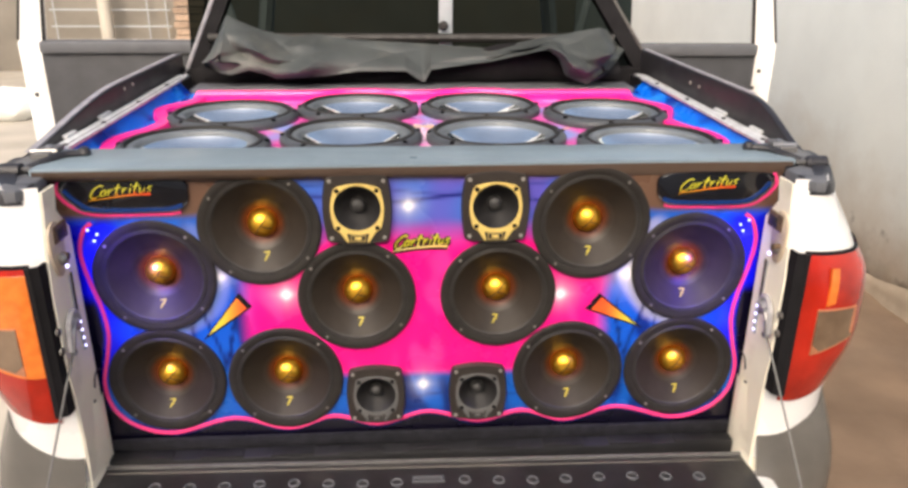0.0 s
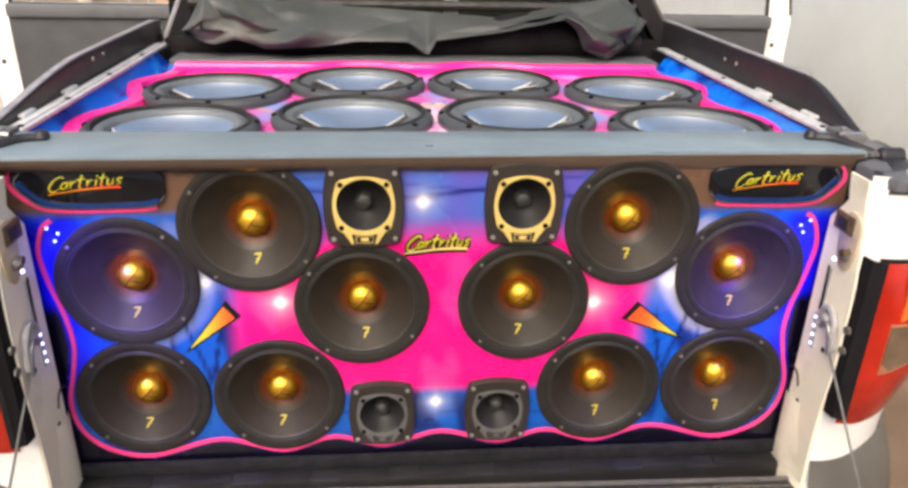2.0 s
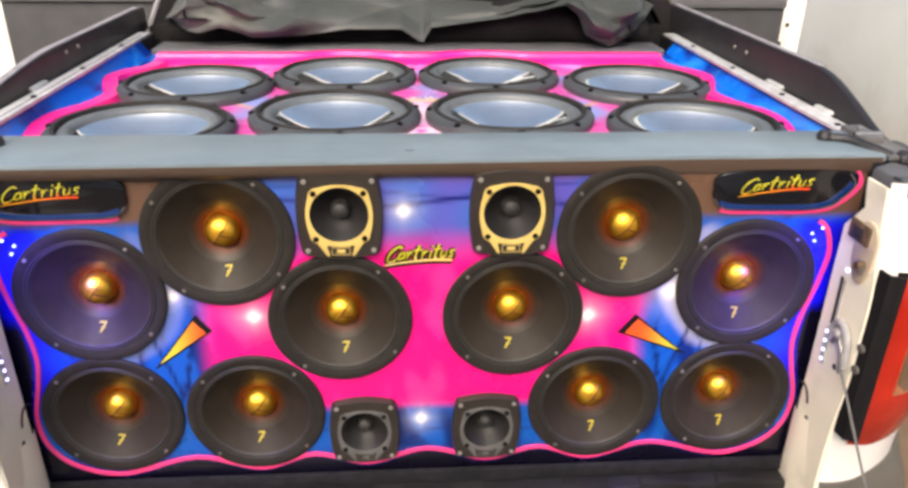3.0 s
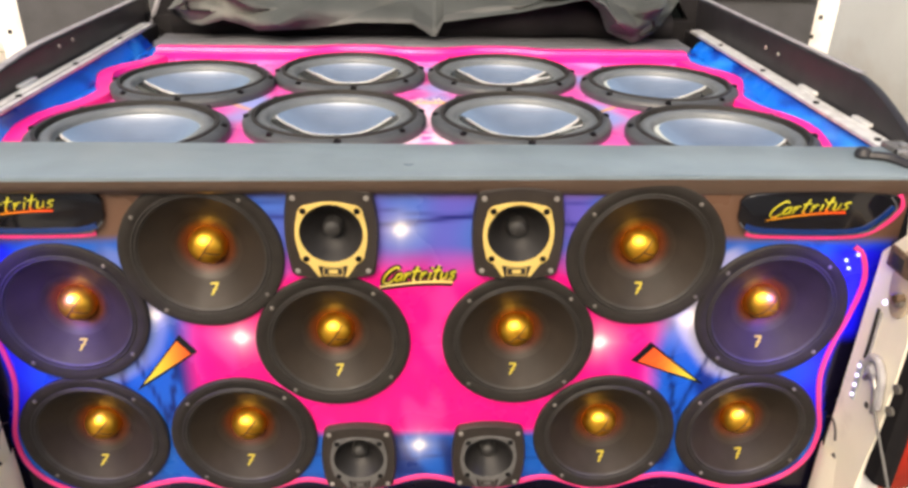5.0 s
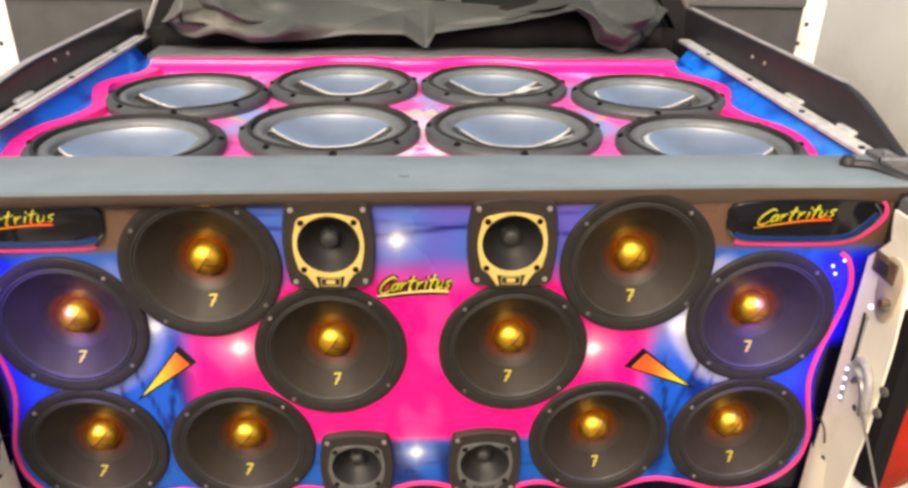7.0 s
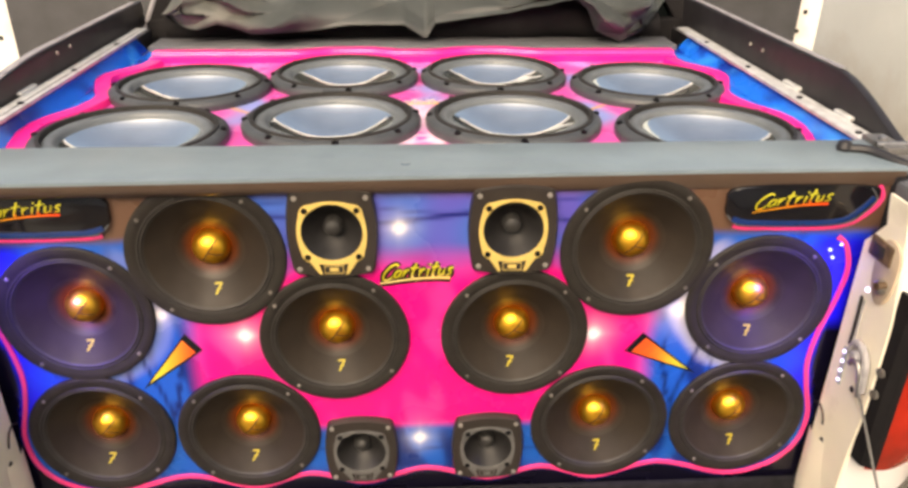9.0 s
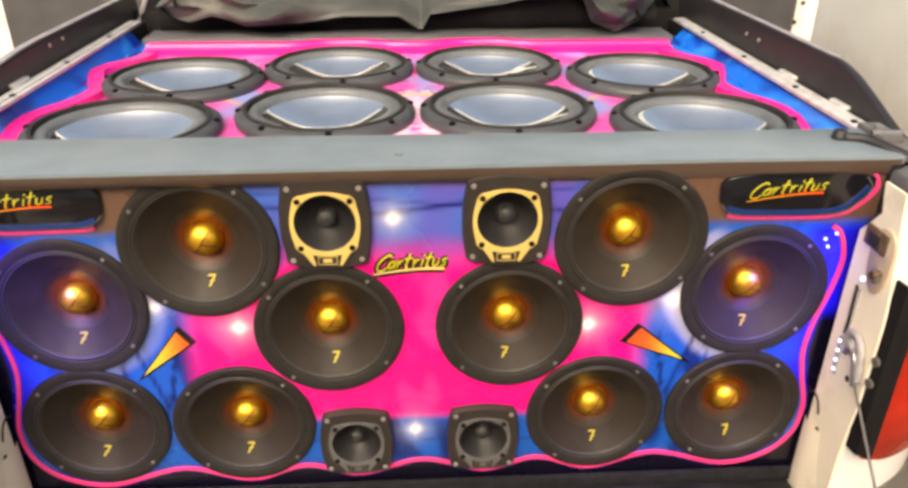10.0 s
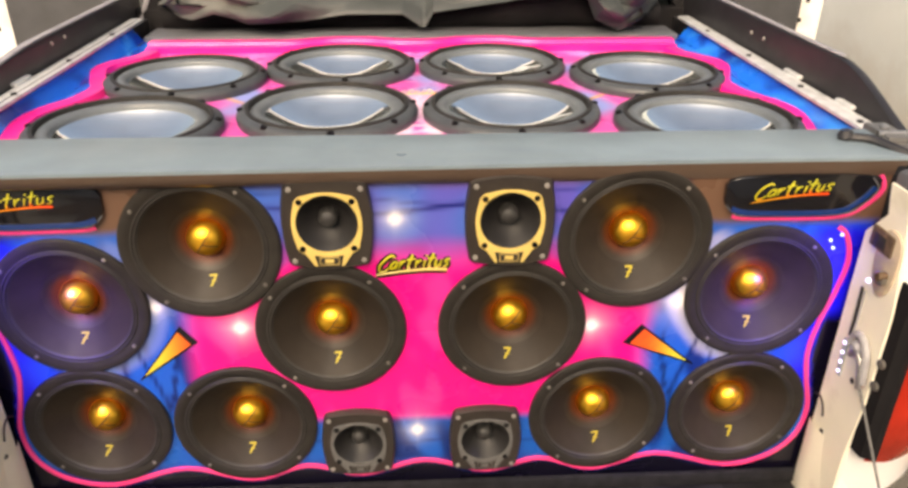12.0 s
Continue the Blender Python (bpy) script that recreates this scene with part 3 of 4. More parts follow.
part("gate_liner", prism([(-0.600, -0.54), (0.600, -0.54), (0.600, -0.069), (-0.600, -0.045)], 0.634, 0.648, 0.005), M["liner"], gate, "black plastic tailgate liner")
# highlight on the liner's raised back edge, given as a paler grey band
part("gate_rib", ribbon([(0.595, -0.072, 0.647), (0.0, -0.060, 0.647), (-0.595, -0.048, 0.647)], 0.008, 0.005, (0, 0, 1)), M["greytrim"], gate, "pale line for the highlight on the liner's edge")
part("gate_crease", ribbon([(0.590, -0.088, 0.6475), (0.0, -0.076, 0.6475), (-0.590, -0.064, 0.6475)], 0.004, 0.002, (0, 0, 1)), M["clad"], gate)
for i in range(17):
    x = -0.492 + 0.0615 * i
    if abs(x + 0.005) > 0.04:
        part("drain_boss", lathe([(0.0115, 0.0), (0.0115, 0.003), (0.0085, 0.0038), (0.0078, 0.0005)], 14), M["ledge"], gate, at=pose(x, -0.118 - 0.022 * x + 0.003 * math.sin(i * 5), 0.6475))
part("gate_handle", ring([(-0.034, -0.121), (0.024, -0.121), (0.024, -0.106), (-0.034, -0.106)], [(-0.029, -0.117), (0.019, -0.117), (0.019, -0.110), (-0.029, -0.110)], 0.647, 0.6515), M["ledge"], gate, "raised rectangular frame in the liner")
# cab
cab = part("cab_back", block(-0.70, 0.70, 1.06, 1.10, 0.60, 1.215, 0.01), M["pillar"], truck, "black painted back of the cab")
def pillar_x(s, z):
    """Inner edge of the rear pillar; the cab stands slightly off the bed's middle."""
    return 0.640 - 0.64 * (z - 1.255) if s > 0 else 0.606 - 0.43 * (z - 1.253)


for s in (1, -1):
    w = 0.052 if s > 0 else 0.038
    part("cab_pillar", loft([[(s * x0, y, z), (s * (x0 + w), y - 0.005, z), (s * (x0 + w + 0.02), y + 0.03, z), (s * (x0 + w), y + 0.10, z), (s * x0, y + 0.06, z)] for x0, y, z in [(pillar_x(s, z), 1.06 + 0.2 * (z - 1.17), z) for z in (1.17, 1.25, 1.36, 1.48, 1.62)]], closed=True), M["pillar"], truck, "black cab rear pillar")
    part("pillar_edge", tube([(s * (pillar_x(s, z) + w + 0.006), 1.06 + 0.2 * (z - 1.17), z) for z in (1.19, 1.36, 1.62)], 0.005 if s > 0 else 0.007), M["clad"] if s > 0 else M["edge"], truck, "paler pillar edge")
part("cab_roof", block(-0.60, 0.60, 1.12, 2.45, 1.60, 1.66, 0.025), M["white"], truck, "white cab roof")
glass = part("rear_window", loft([[(-0.66 + 0.066 * k, y, z) for k in range(21)] for y, z in [(1.09, 1.19), (1.10, 1.28), (1.125, 1.42), (1.17, 1.64)]]), M["glass"], truck, "smoked rear window glass")
glass.visible_shadow = False
part("window_bar", tube([(-0.60, 1.075, 1.300), (0.60, 1.075, 1.300)], 0.013), M["gasket"], truck, "black bar across the rear window")
strip = part("window_latch_frame", block(0.072, 0.112, 1.084, 1.094, 1.225, 1.60, 0.003), M["frost"], truck, "pale upright frame of the sliding rear pane")
part("pane_latch", lathe([(0.014, 0), (0.014, 0.010), (0.008, 0.016), (0, 0.016)], 14), M["gasket"], strip, at=pose(0.085, 1.083, 1.335, 90, 0, 0))
part("seat_back", block(-0.62, 0.62, 1.45, 1.60, 0.62, 1.16, 0.03), M["trim"], truck)
for s in (1, -1):
    part("front_pillar", tube([(s * 0.70, 2.50, 0.95), (s * 0.66, 2.42, 1.20), (s * 0.58, 2.30, 1.61)], 0.035), M["white"], truck)
part("dashboard", block(-0.68, 0.68, 2.35, 2.60, 0.60, 1.02, 0.04), M["trim"], truck)
part("bonnet", block(-0.76, 0.76, 2.62, 3.45, 0.40, 0.98, 0.08), M["white"], truck)

# ---- loudspeaker cabinet ----
box = thing("speaker_cabinet", "airbrushed pink and blue loudspeaker cabinet filling the truck bed", "speaker cabinet")
STARS = ((-0.033, 1.135, 0.016), (-0.252, 0.972, 0.018), (0.241, 0.962, 0.018), (-0.010, 0.780, 0.016), (0.362, 1.000, 0.024), (-0.362, 1.008, 0.013))
DIPS = (0.0, 0.096, 0.18, 0.265, 0.365, 0.477, 0.545, 0.583)
LINE_Z = (0.720, 0.695, 0.716, 0.692, 0.718, 0.690, 0.706, 0.745)
half = [(x, z) for x, z in zip(DIPS, LINE_Z)] + [(0.592, 0.80), (0.578, 0.86), (0.570, 0.905), (0.574, 0.955), (0.587, 1.010), (0.593, 1.060), (0.582, 1.098), (0.566, 1.112)]


def line_z(x):
    x = abs(x)
    for (a, p), (b, q) in zip(half[:8], half[1:8]):
        if a <= x <= b:
            return p + (q - p) * step(x, a, b)
    return 0.75


def stripe_x(z):
    """Where the pinstripe runs at the sides."""
    for (a, p), (b, q) in zip(half[7:], half[8:]):
        if p <= z <= q:
            return a + (b - a) * (z - p) / (q - p)
    return half[7][0] if z < half[7][1] else 0.61


def front_art(co):
    x, z = co.x, co.z
    ax = abs(x)
    n1 = noise.noise(Vector((x * 9, z * 9, 1.3)))
    n2 = noise.noise(Vector((x * 30 + z * 6, z * 14, 4.1)))
    blue, deep, pinkc, lav, brown, pure, dark = lin(22, 92, 190), lin(10, 45, 120), lin(252, 14, 136), lin(205, 198, 220), lin(106, 80, 64), lin(22, 22, 235), lin(12, 10, 26)
    c = blend(blue, deep, step(n2 + 0.5 * n1, 0.0, 0.4))
    # lilac haze beside the middle drivers
    d = math.hypot(ax - 0.474, z - 1.011)
    c = blend(c, lav, (0.55 if x > 0 else 0.20) * step(0.131 + 0.02 * n1 - d, 0.0, 0.014) * step(0.53 - 1.2 * max(0.0, z - 1.03) - ax, 0, 0.05) * step(1.125 - z, 0, 0.02))
    # pink heart
    edge = 0.332 - 0.12 * step(0.885 - z, 0.0, 0.07) + 0.03 * step(0.84 - z, 0.0, 0.05) - 0.14 * step(z, 1.0, 1.08) + 0.012 * n1
    f = step(edge - ax, -0.012, 0.03) * step(z, 0.795, 0.815) * step(1.115 + 0.02 * n1 - z, 0.0, 0.06)
    rose = blend(blend(pinkc, lin(214, 10, 128), 0.6 * step(n1, 0.02, 0.45)), lin(255, 74, 168), 0.45 * step(-n2 - 0.4 * n1, 0.05, 0.5))
    c = blend(c, rose, f)
    # violet field between the upper tweeters
    f = step(z, 1.06, 1.115) * step(0.235 - ax, 0, 0.04)
    top = blend(lin(96, 88, 186), lin(70, 110, 200), step(n1, -0.2, 0.3))
    top = blend(top, lin(34, 40, 120), 0.9 * step(0.006 - abs(z - 1.148 - 0.006 * math.sin(x * 22)), 0, 0.005) + 0.6 * step(0.004 - abs(z - 1.165 + 0.01 * math.sin(x * 16 + 1)), 0, 0.004))
    top = blend(top, pinkc, 0.55 * step(1.115 - z, 0, 0.04))
    c = blend(c, top, f)
    # wispy dark strokes
    for off, wide in ((0.0, 0.006), (-0.024, 0.004), (0.018, 0.004), (-0.045, 0.003)):
        c = blend(c, lin(8, 24, 84), 0.85 * step(wide - abs(ax - 0.388 - off - 0.016 * math.sin(z * 21 + off * 90)), 0, wide) * step(z, 0.80, 0.84) * step(1.0 + off - z, 0, 0.05))
    c = blend(c, lin(12, 30, 100), 0.7 * step(0.004 - abs(z - 0.757 - 0.005 * math.sin(x * 30)), 0, 0.004) * step(0.20 - ax, 0, 0.04))
    # saturated blue down the sides
    f = step(ax, 0.515, 0.56)
    c = blend(c, pure, f * step(z, 0.78, 0.86) * step(1.12 - z, -0.01, 0.02))
    c = blend(c, lin(20, 70, 235), 0.7 * step(0.05 - math.hypot(ax - 0.535, z - 0.91), 0, 0.04))
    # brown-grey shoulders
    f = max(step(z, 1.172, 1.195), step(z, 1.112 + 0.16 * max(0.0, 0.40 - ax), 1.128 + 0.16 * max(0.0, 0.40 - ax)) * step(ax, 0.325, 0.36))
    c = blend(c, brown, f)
    # violet shade low down
    c = blend(c, lin(40, 24, 110), 0.75 * step(0.735 - z, 0, 0.03))
    # stars
    for sx, sz, r in STARS:
        d = math.hypot(x - sx, z - sz)
        ray = math.exp(-abs(x - sx) / (0.6 * r) - abs(z - sz) / 0.004) + math.exp(-abs(z - sz) / (0.6 * r) - abs(x - sx) / 0.004)
        c = blend(c, lin(255, 250, 252), min(1.0, 1.0 * math.exp(-(d / (0.45 * r)) ** 2) + 0.25 * math.exp(-(d / (1.5 * r)) ** 2) + 0.6 * ray))
    # dark margin outside the pinstripe
    out = max(step(line_z(x) - z, 0.0, 0.010), step(ax, stripe_x(z) + 0.003, stripe_x(z) + 0.010) * step(0.985 - z, 0.0, 0.03), step(ax, 0.611, 0.618) * step(1.125 - z, 0, 0.01))
    return tuple(0.93 * q for q in blend(c, dark, out))


NX, NZ = 250, 112
bm = loft([[(-0.622 + 1.244 * i / NX, 0.0, 0.660 + 0.552 * j / NZ) for i in range(NX + 1)] for j in range(NZ + 1)])
MIDS = [(s * x, z) for x, z in ((0.288, 1.099), (0.127, 0.966), (0.474, 1.011), (0.478, 0.804), (0.264, 0.801)) for s in (1, -1)]
TWEETERS = [(0.117, 1.133), (-0.120, 1.133), (0.093, 0.764), (-0.099, 0.764)]
SUBS = [(0.156, 0.324), (-0.147, 0.324), (0.462, 0.247), (-0.450, 0.247), (0.152, 0.622), (-0.148, 0.622), (0.445, 0.540), (-0.432, 0.540)]


def cut_holes(bm, holes, axis):
    """Sawn openings: (middle, radius) in the board's own two axes."""
    gone = []
    for f in bm.faces:
        c = f.calc_center_median()
        q = c.z if axis == "xz" else c.y
        if any((c.x - x) ** 2 + (q - z) ** 2 < r * r for x, z, r in holes):
            gone.append(f)
    bmesh.ops.delete(bm, geom=gone, context="FACES")


cut_holes(bm, [(x, z, 0.0955) for x, z in MIDS] + [(x, z + 0.004, 0.044) for x, z in TWEETERS], "xz")
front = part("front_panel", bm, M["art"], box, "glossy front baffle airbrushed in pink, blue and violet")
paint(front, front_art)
part("side_board", block(0.606, 0.621, 0.003, 0.98, 0.660, 1.160, 0.002), M["carpet"], box)
part("side_board", block(-0.621, -0.606, 0.003, 0.98, 0.660, 1.160, 0.002), M["carpet"], box)
def lip_front(x):
    """The lip runs slightly skew to the baffle."""
    return min(-0.003, -0.011 + 0.0203 * x)


part("lip_board", prism([(-0.640 + 0.128 * k, lip_front(-0.640 + 0.128 * k)) for k in range(11)] + [(0.640, 0.1125), (-0.640, 0.1125)], 1.2015, 1.2125, 0.003), M["lip"], box, "satin grey front lip board")
part("bottom_edge", block(-0.60, 0.60, -0.012, -0.003, 0.657, 0.682, 0.003), M["carpet"], box, "black carpeted bottom edge")
part("lip_fascia", loft([[(x, lip_front(x) - 0.0015, 1.2080), (x, lip_front(x) - 0.0015, 1.2012), (x, lip_front(x) * 0.85 - 0.001, 1.1945), (x, lip_front(x) * 0.55 - 0.001, 1.1885), (x, lip_front(x) * 0.3 - 0.001, 1.1865), (x, 0.004, 1.1865), (x, 0.004, 1.2014), (x, lip_front(x) + 0.0005, 1.2014)] for x in [-0.636 + 0.106 * k for k in range(13)]], closed=True), M["brown"], box, "brown-grey cove under the lip")
for s in (1, -1):
    part("corner_post", block(s * 0.6225, s * 0.650, -0.006, 0.05, 1.09, 1.2012, 0.003), M["carpet"], box, "dark corner post of the cabinet")
# pinstripe
stripe = smooth_path([(-x, 0, z) for x, z in half[::-1]][:-1] + [(x, 0, z) for x, z in half], 6)
part("pinstripe", ribbon(stripe, 0.0070, 0.0025, (0, -1, 0)), M["pinkline"], box, "pink pinstripe round the baffle")

DECK_Z = 1.172
EDGE = [(0.585, 0.12), (0.594, 0.17), (0.610, 0.23), (0.621, 0.29), (0.610, 0.345), (0.581, 0.405), (0.573, 0.48), (0.602, 0.555), (0.617, 0.61), (0.606, 0.655), (0.572, 0.705), (0.560, 0.755)]


def deck_art(co):
    x, y = co.x, co.y
    ax = abs(x)
    n1 = noise.noise(Vector((x * 12, y * 12, 7.0)))
    n2 = noise.noise(Vector((x * 40, y * 12, 2.0)))
    c = blend(lin(14, 118, 240), lin(10, 60, 175), step(n2, 0.1, 0.5))
    c = blend(c, lin(60, 165, 255), 0.55 * step(noise.noise(Vector((x * 55 + y * 20, y * 9, 6.0))), 0.12, 0.42))
    inner = blend(lin(235, 90, 180), lin(150, 160, 225), step(n1 + 0.6 * math.sin(ax * 20 + 1), 0.25, 1.0))
    inner = blend(inner, lin(255, 215, 240), step(0.10 - math.hypot(ax, (y - 0.37) * 0.8), 0, 0.09))
    inner = blend(inner, lin(235, 60, 165), 0.8 * step(abs(noise.noise(Vector((x * 30, y * 30, 9)))), 0.15, 0.3) * step(0.12 - math.hypot(ax, y - 0.2), 0, 0.05))
    c = blend(c, inner, step(0.58 - ax, 0, 0.03))
    cell, _ = noise.voronoi(Vector((x * 26, y * 26, 3.0)))
    web = step(0.16 - math.hypot(ax, y - 0.16), 0.0, 0.06)
    c = blend(c, lin(250, 110, 200), web)
    c = blend(c, lin(255, 225, 242), 0.9 * web * step(0.22 - (cell[1] - cell[0]), 0.0, 0.14))
    c = blend(c, lin(245, 180, 30), step(0.006 - abs((y - 0.40) - (ax - 0.30) * 0.9), 0, 0.004) * step(0.04 - abs(ax - 0.305), 0, 0.01))
    return c


DX, DY = 220, 134
bm = loft([[(-0.655 + 1.31 * i / DX, 0.10 + 0.80 * j / DY, DECK_Z) for i in range(DX + 1)] for j in range(DY + 1)])
cut_holes(bm, [(x, y, 0.134) for x, y in SUBS], "xy")
deck = part("top_panel", bm, M["art"], box, "glossy airbrushed top baffle in blue, pink and white")
paint(deck, deck_art)
for s in (1, -1):
    edge = smooth_path([(s * x, y, DECK_Z + 0.001) for x, y in EDGE], 6)
    part("pink_border", ribbon(edge[::s], 0.034, 0.011, (0, 0, 1)), M["pink"], box, "raised hot pink wavy border")
for s in (1, -1):
    fillet = part("side_fillet", loft([[(s * (0.624 + 0.022 * t), 0.10 + 0.80 * k / 90, DECK_Z + 0.001 + 0.026 * t) for t in (0.0, 0.25, 0.5, 0.75, 1.0)][::s] for k in range(91)]), M["art"], box, "blue painted fillet rising to the bed rail")
    paint(fillet, deck_art)


def bar_back(x):
    """The bar swells round the two inner subwoofers."""
    return 0.828 + 0.026 * math.exp(-((abs(x) - 0.15) / 0.085) ** 4)


BAR_X = [-0.580 + 0.0145 * k for k in range(81)]
part("pink_bar", prism([(x, 0.772) for x in BAR_X] + [(x, bar_back(x)) for x in BAR_X[::-1]], DECK_Z - 0.004, 1.185, 0.003), M["pink"], box, "raised hot pink bar, swelling behind the subwoofers")
part("pink_bar_crest", ribbon([(x, bar_back(x) - 0.019, 1.1845) for x in BAR_X], 0.030, 0.007, (0, 0, 1)), M["pink"], box, "upper step of the pink bar")
part("back_board", block(-0.62, 0.62, 0.888, 0.99, 1.150, 1.184, 0.004), M["ledge"], box, "grey vinyl back strip")
part("carcass", block(-0.60, 0.60, 0.20, 0.97, 0.662, 1.0, 0.002), M["carpet"], box)


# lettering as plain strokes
GLYPHS = {
    "C": [[(0.17, 0.17), (0.13, 0.20), (0.06, 0.15), (0.015, 0.06), (0.03, -0.02), (0.09, -0.03), (0.14, 0.02)]],
    "a": [[(0.075, 0.095), (0.025, 0.095), (0.0, 0.035), (0.025, 0.0), (0.065, 0.035), (0.078, 0.10), (0.080, 0.0)]],
    "r": [[(0.0, 0.11), (0.010, 0.0)], [(0.016, 0.06), (0.035, 0.105), (0.068, 0.100)]],
    "t": [[(0.035, 0.20), (0.022, 0.01), (0.052, 0.0)], [(-0.015, 0.125), (0.085, 0.135)]],
    "i": [[(0.022, 0.105), (0.022, 0.0)], [(0.022, 0.155), (0.024, 0.180)]],
    "u": [[(0.0, 0.105), (0.002, 0.02), (0.030, 0.0), (0.060, 0.035), (0.064, 0.105), (0.070, 0.0)]],
    "s": [[(0.068, 0.100), (0.025, 0.095), (0.014, 0.065), (0.052, 0.040), (0.046, 0.005), (0.0, 0.0)]],
}
ROW = (("C", -0.50), ("a", -0.345), ("r", -0.235), ("t", -0.140), ("r", -0.030), ("i", 0.060), ("t", 0.125), ("u", 0.225), ("s", 0.330))


def strokes(scale, wide):
    """A slanted hand-brushed word with a swoosh under it."""
    bm = bmesh.new()
    level = 0

    def band(pts, w0, w1):
        pts = [Vector((x + 0.30 * y, y)) for x, y in pts]
        left, right = [], []
        for i, p in enumerate(pts):
            d = (pts[min(i + 1, len(pts) - 1)] - pts[max(i - 1, 0)]).normalized()
            n = Vector((-d.y, d.x)) * (w0 + (w1 - w0) * i / (len(pts) - 1)) / 2
            left.append(bm.verts.new(((p.x + n.x) * scale, (p.y + n.y) * scale, level * 2e-5)))
            right.append(bm.verts.new(((p.x - n.x) * scale, (p.y - n.y) * scale, level * 2e-5)))
        for i in range(len(pts) - 1):
            bm.faces.new((right[i], right[i + 1], left[i + 1], left[i]))

    for ch, x0 in ROW:
        for line in GLYPHS[ch]:
            curve = [(p.x, p.y) for p in smooth_path([(x0 + x, y - 0.06 + 0.05 * (x0 + x), 0) for x, y in line], 3)]
            band(curve, 0.027 + wide, 0.015 + wide)
            level += 1
    band([(-0.50 + 0.09 * k, -0.160 + 0.075 * math.sin((0.09 * k) * 2.2)) for k in range(11)], 0.008 + wide, 0.032 + wide)
    bm.normal_update()
    bmesh.ops.solidify(bm, geom=bm.faces[:], thickness=0.0012)
    top = max(v.co.z for v in bm.verts)
    for v in bm.verts:
        v.co.z -= top - 0.0016
    return bm


def letter_art(scale, swoosh, low=lin(176, 170, 24), high=lin(205, 200, 60)):
    def fn(co):
        x, y = co.x / scale, co.y / scale
        if y < -0.115 + 0.055 * math.sin((x + 0.53) * 2.2) + 0.02 * step(x, -0.4, 0.0):
            return blend(swoosh[0], swoosh[1], step(x, -0.5, 0.4))
        return blend(low, high, step(y, -0.08, 0.12))
    return fn


FIRE, PALE = (lin(250, 170, 30), lin(230, 70, 15)), (lin(250, 225, 150), lin(250, 205, 120))
PLATE = [(0.400, 1.163), (0.408, 1.142), (0.432, 1.134), (0.560, 1.134), (0.592, 1.152), (0.604, 1.172), (0.588, 1.189), (0.420, 1.189)]
for s in (1, -1):
    pts = smooth_path([(s * x, z, 0) for x, z in PLATE[::s]], 4, closed=True)
    pl = part("name_plate", prism([(p.x, p.y) for p in pts], 0.001, 0.007, 0.002), M["plate"], box, "black gloss plate with yellow-green lettering", at=pose(0, 0, 0, 90, 0, 0))
    lt = part("lettering", strokes(0.111, -0.005), M["lettering"], pl, at=pose(s * 0.498 - 0.003, 1.1705, 0.0075, 0, 0, 3) @ Matrix.Diagonal((1.0, 0.82, 1.0, 1.0)))
    paint(lt, letter_art(0.111, FIRE))
    # blue paint mirrored in the plate's bevel, set on as a navy strip
    part("plate_border", ribbon(smooth_path([(s * x, -0.0005, z) for x, z in [(0.410, 1.1445), (0.425, 1.1395), (0.45, 1.1370), (0.550, 1.1370), (0.580, 1.151), (0.599, 1.172)]], 6), 0.009, 0.0078, (0, -1, 0)), M["navy"], box, "navy strip for the blue paint mirrored in the plate bevel")
    rim = smooth_path([(s * x, -0.0060, z) for x, z in [(0.402, 1.150), (0.414, 1.1385), (0.436, 1.1335), (0.558, 1.1335), (0.590, 1.150), (0.603, 1.170), (0.592, 1.186)]], 6)
    part("plate_rim", ribbon(rim, 0.0022, 0.0016, (0, -1, 0)), M["ledge"], pl, "thin grey bevel round the plate", at=pose(0, 0, 0, -90, 0, 0))
    part("plate_pinstripe", ribbon(smooth_path([(s * x, 0, z) for x, z in [(0.415, 1.1310), (0.425, 1.1285), (0.45, 1.127), (0.557, 1.127), (0.594, 1.142), (0.614, 1.167), (0.606, 1.188)]], 6), 0.006, 0.0025, (0, -1, 0)), M["pinkline"], box, "pink line under the plate")
part("lettering_ground", strokes(0.104, 0.072), M["olive"], box, "dark outline behind the lettering", at=pose(-0.004, -0.0002, 1.0675, 90, 0, 0) @ Matrix.Diagonal((1.0, 1.0, 0.6, 1)))
lt = part("lettering", strokes(0.104, 0.0), M["lettering"], box, "small yellow lettering", at=pose(-0.004, -0.0012, 1.069, 90, 0, 0))
paint(lt, letter_art(0.104, PALE))
lt = part("lettering", strokes(0.12, -0.004), M["lettering"], box, "small pale lettering", at=pose(0, 0.455, DECK_Z + 0.001))
paint(lt, letter_art(0.12, PALE, lin(196, 150, 140), lin(245, 225, 205)))
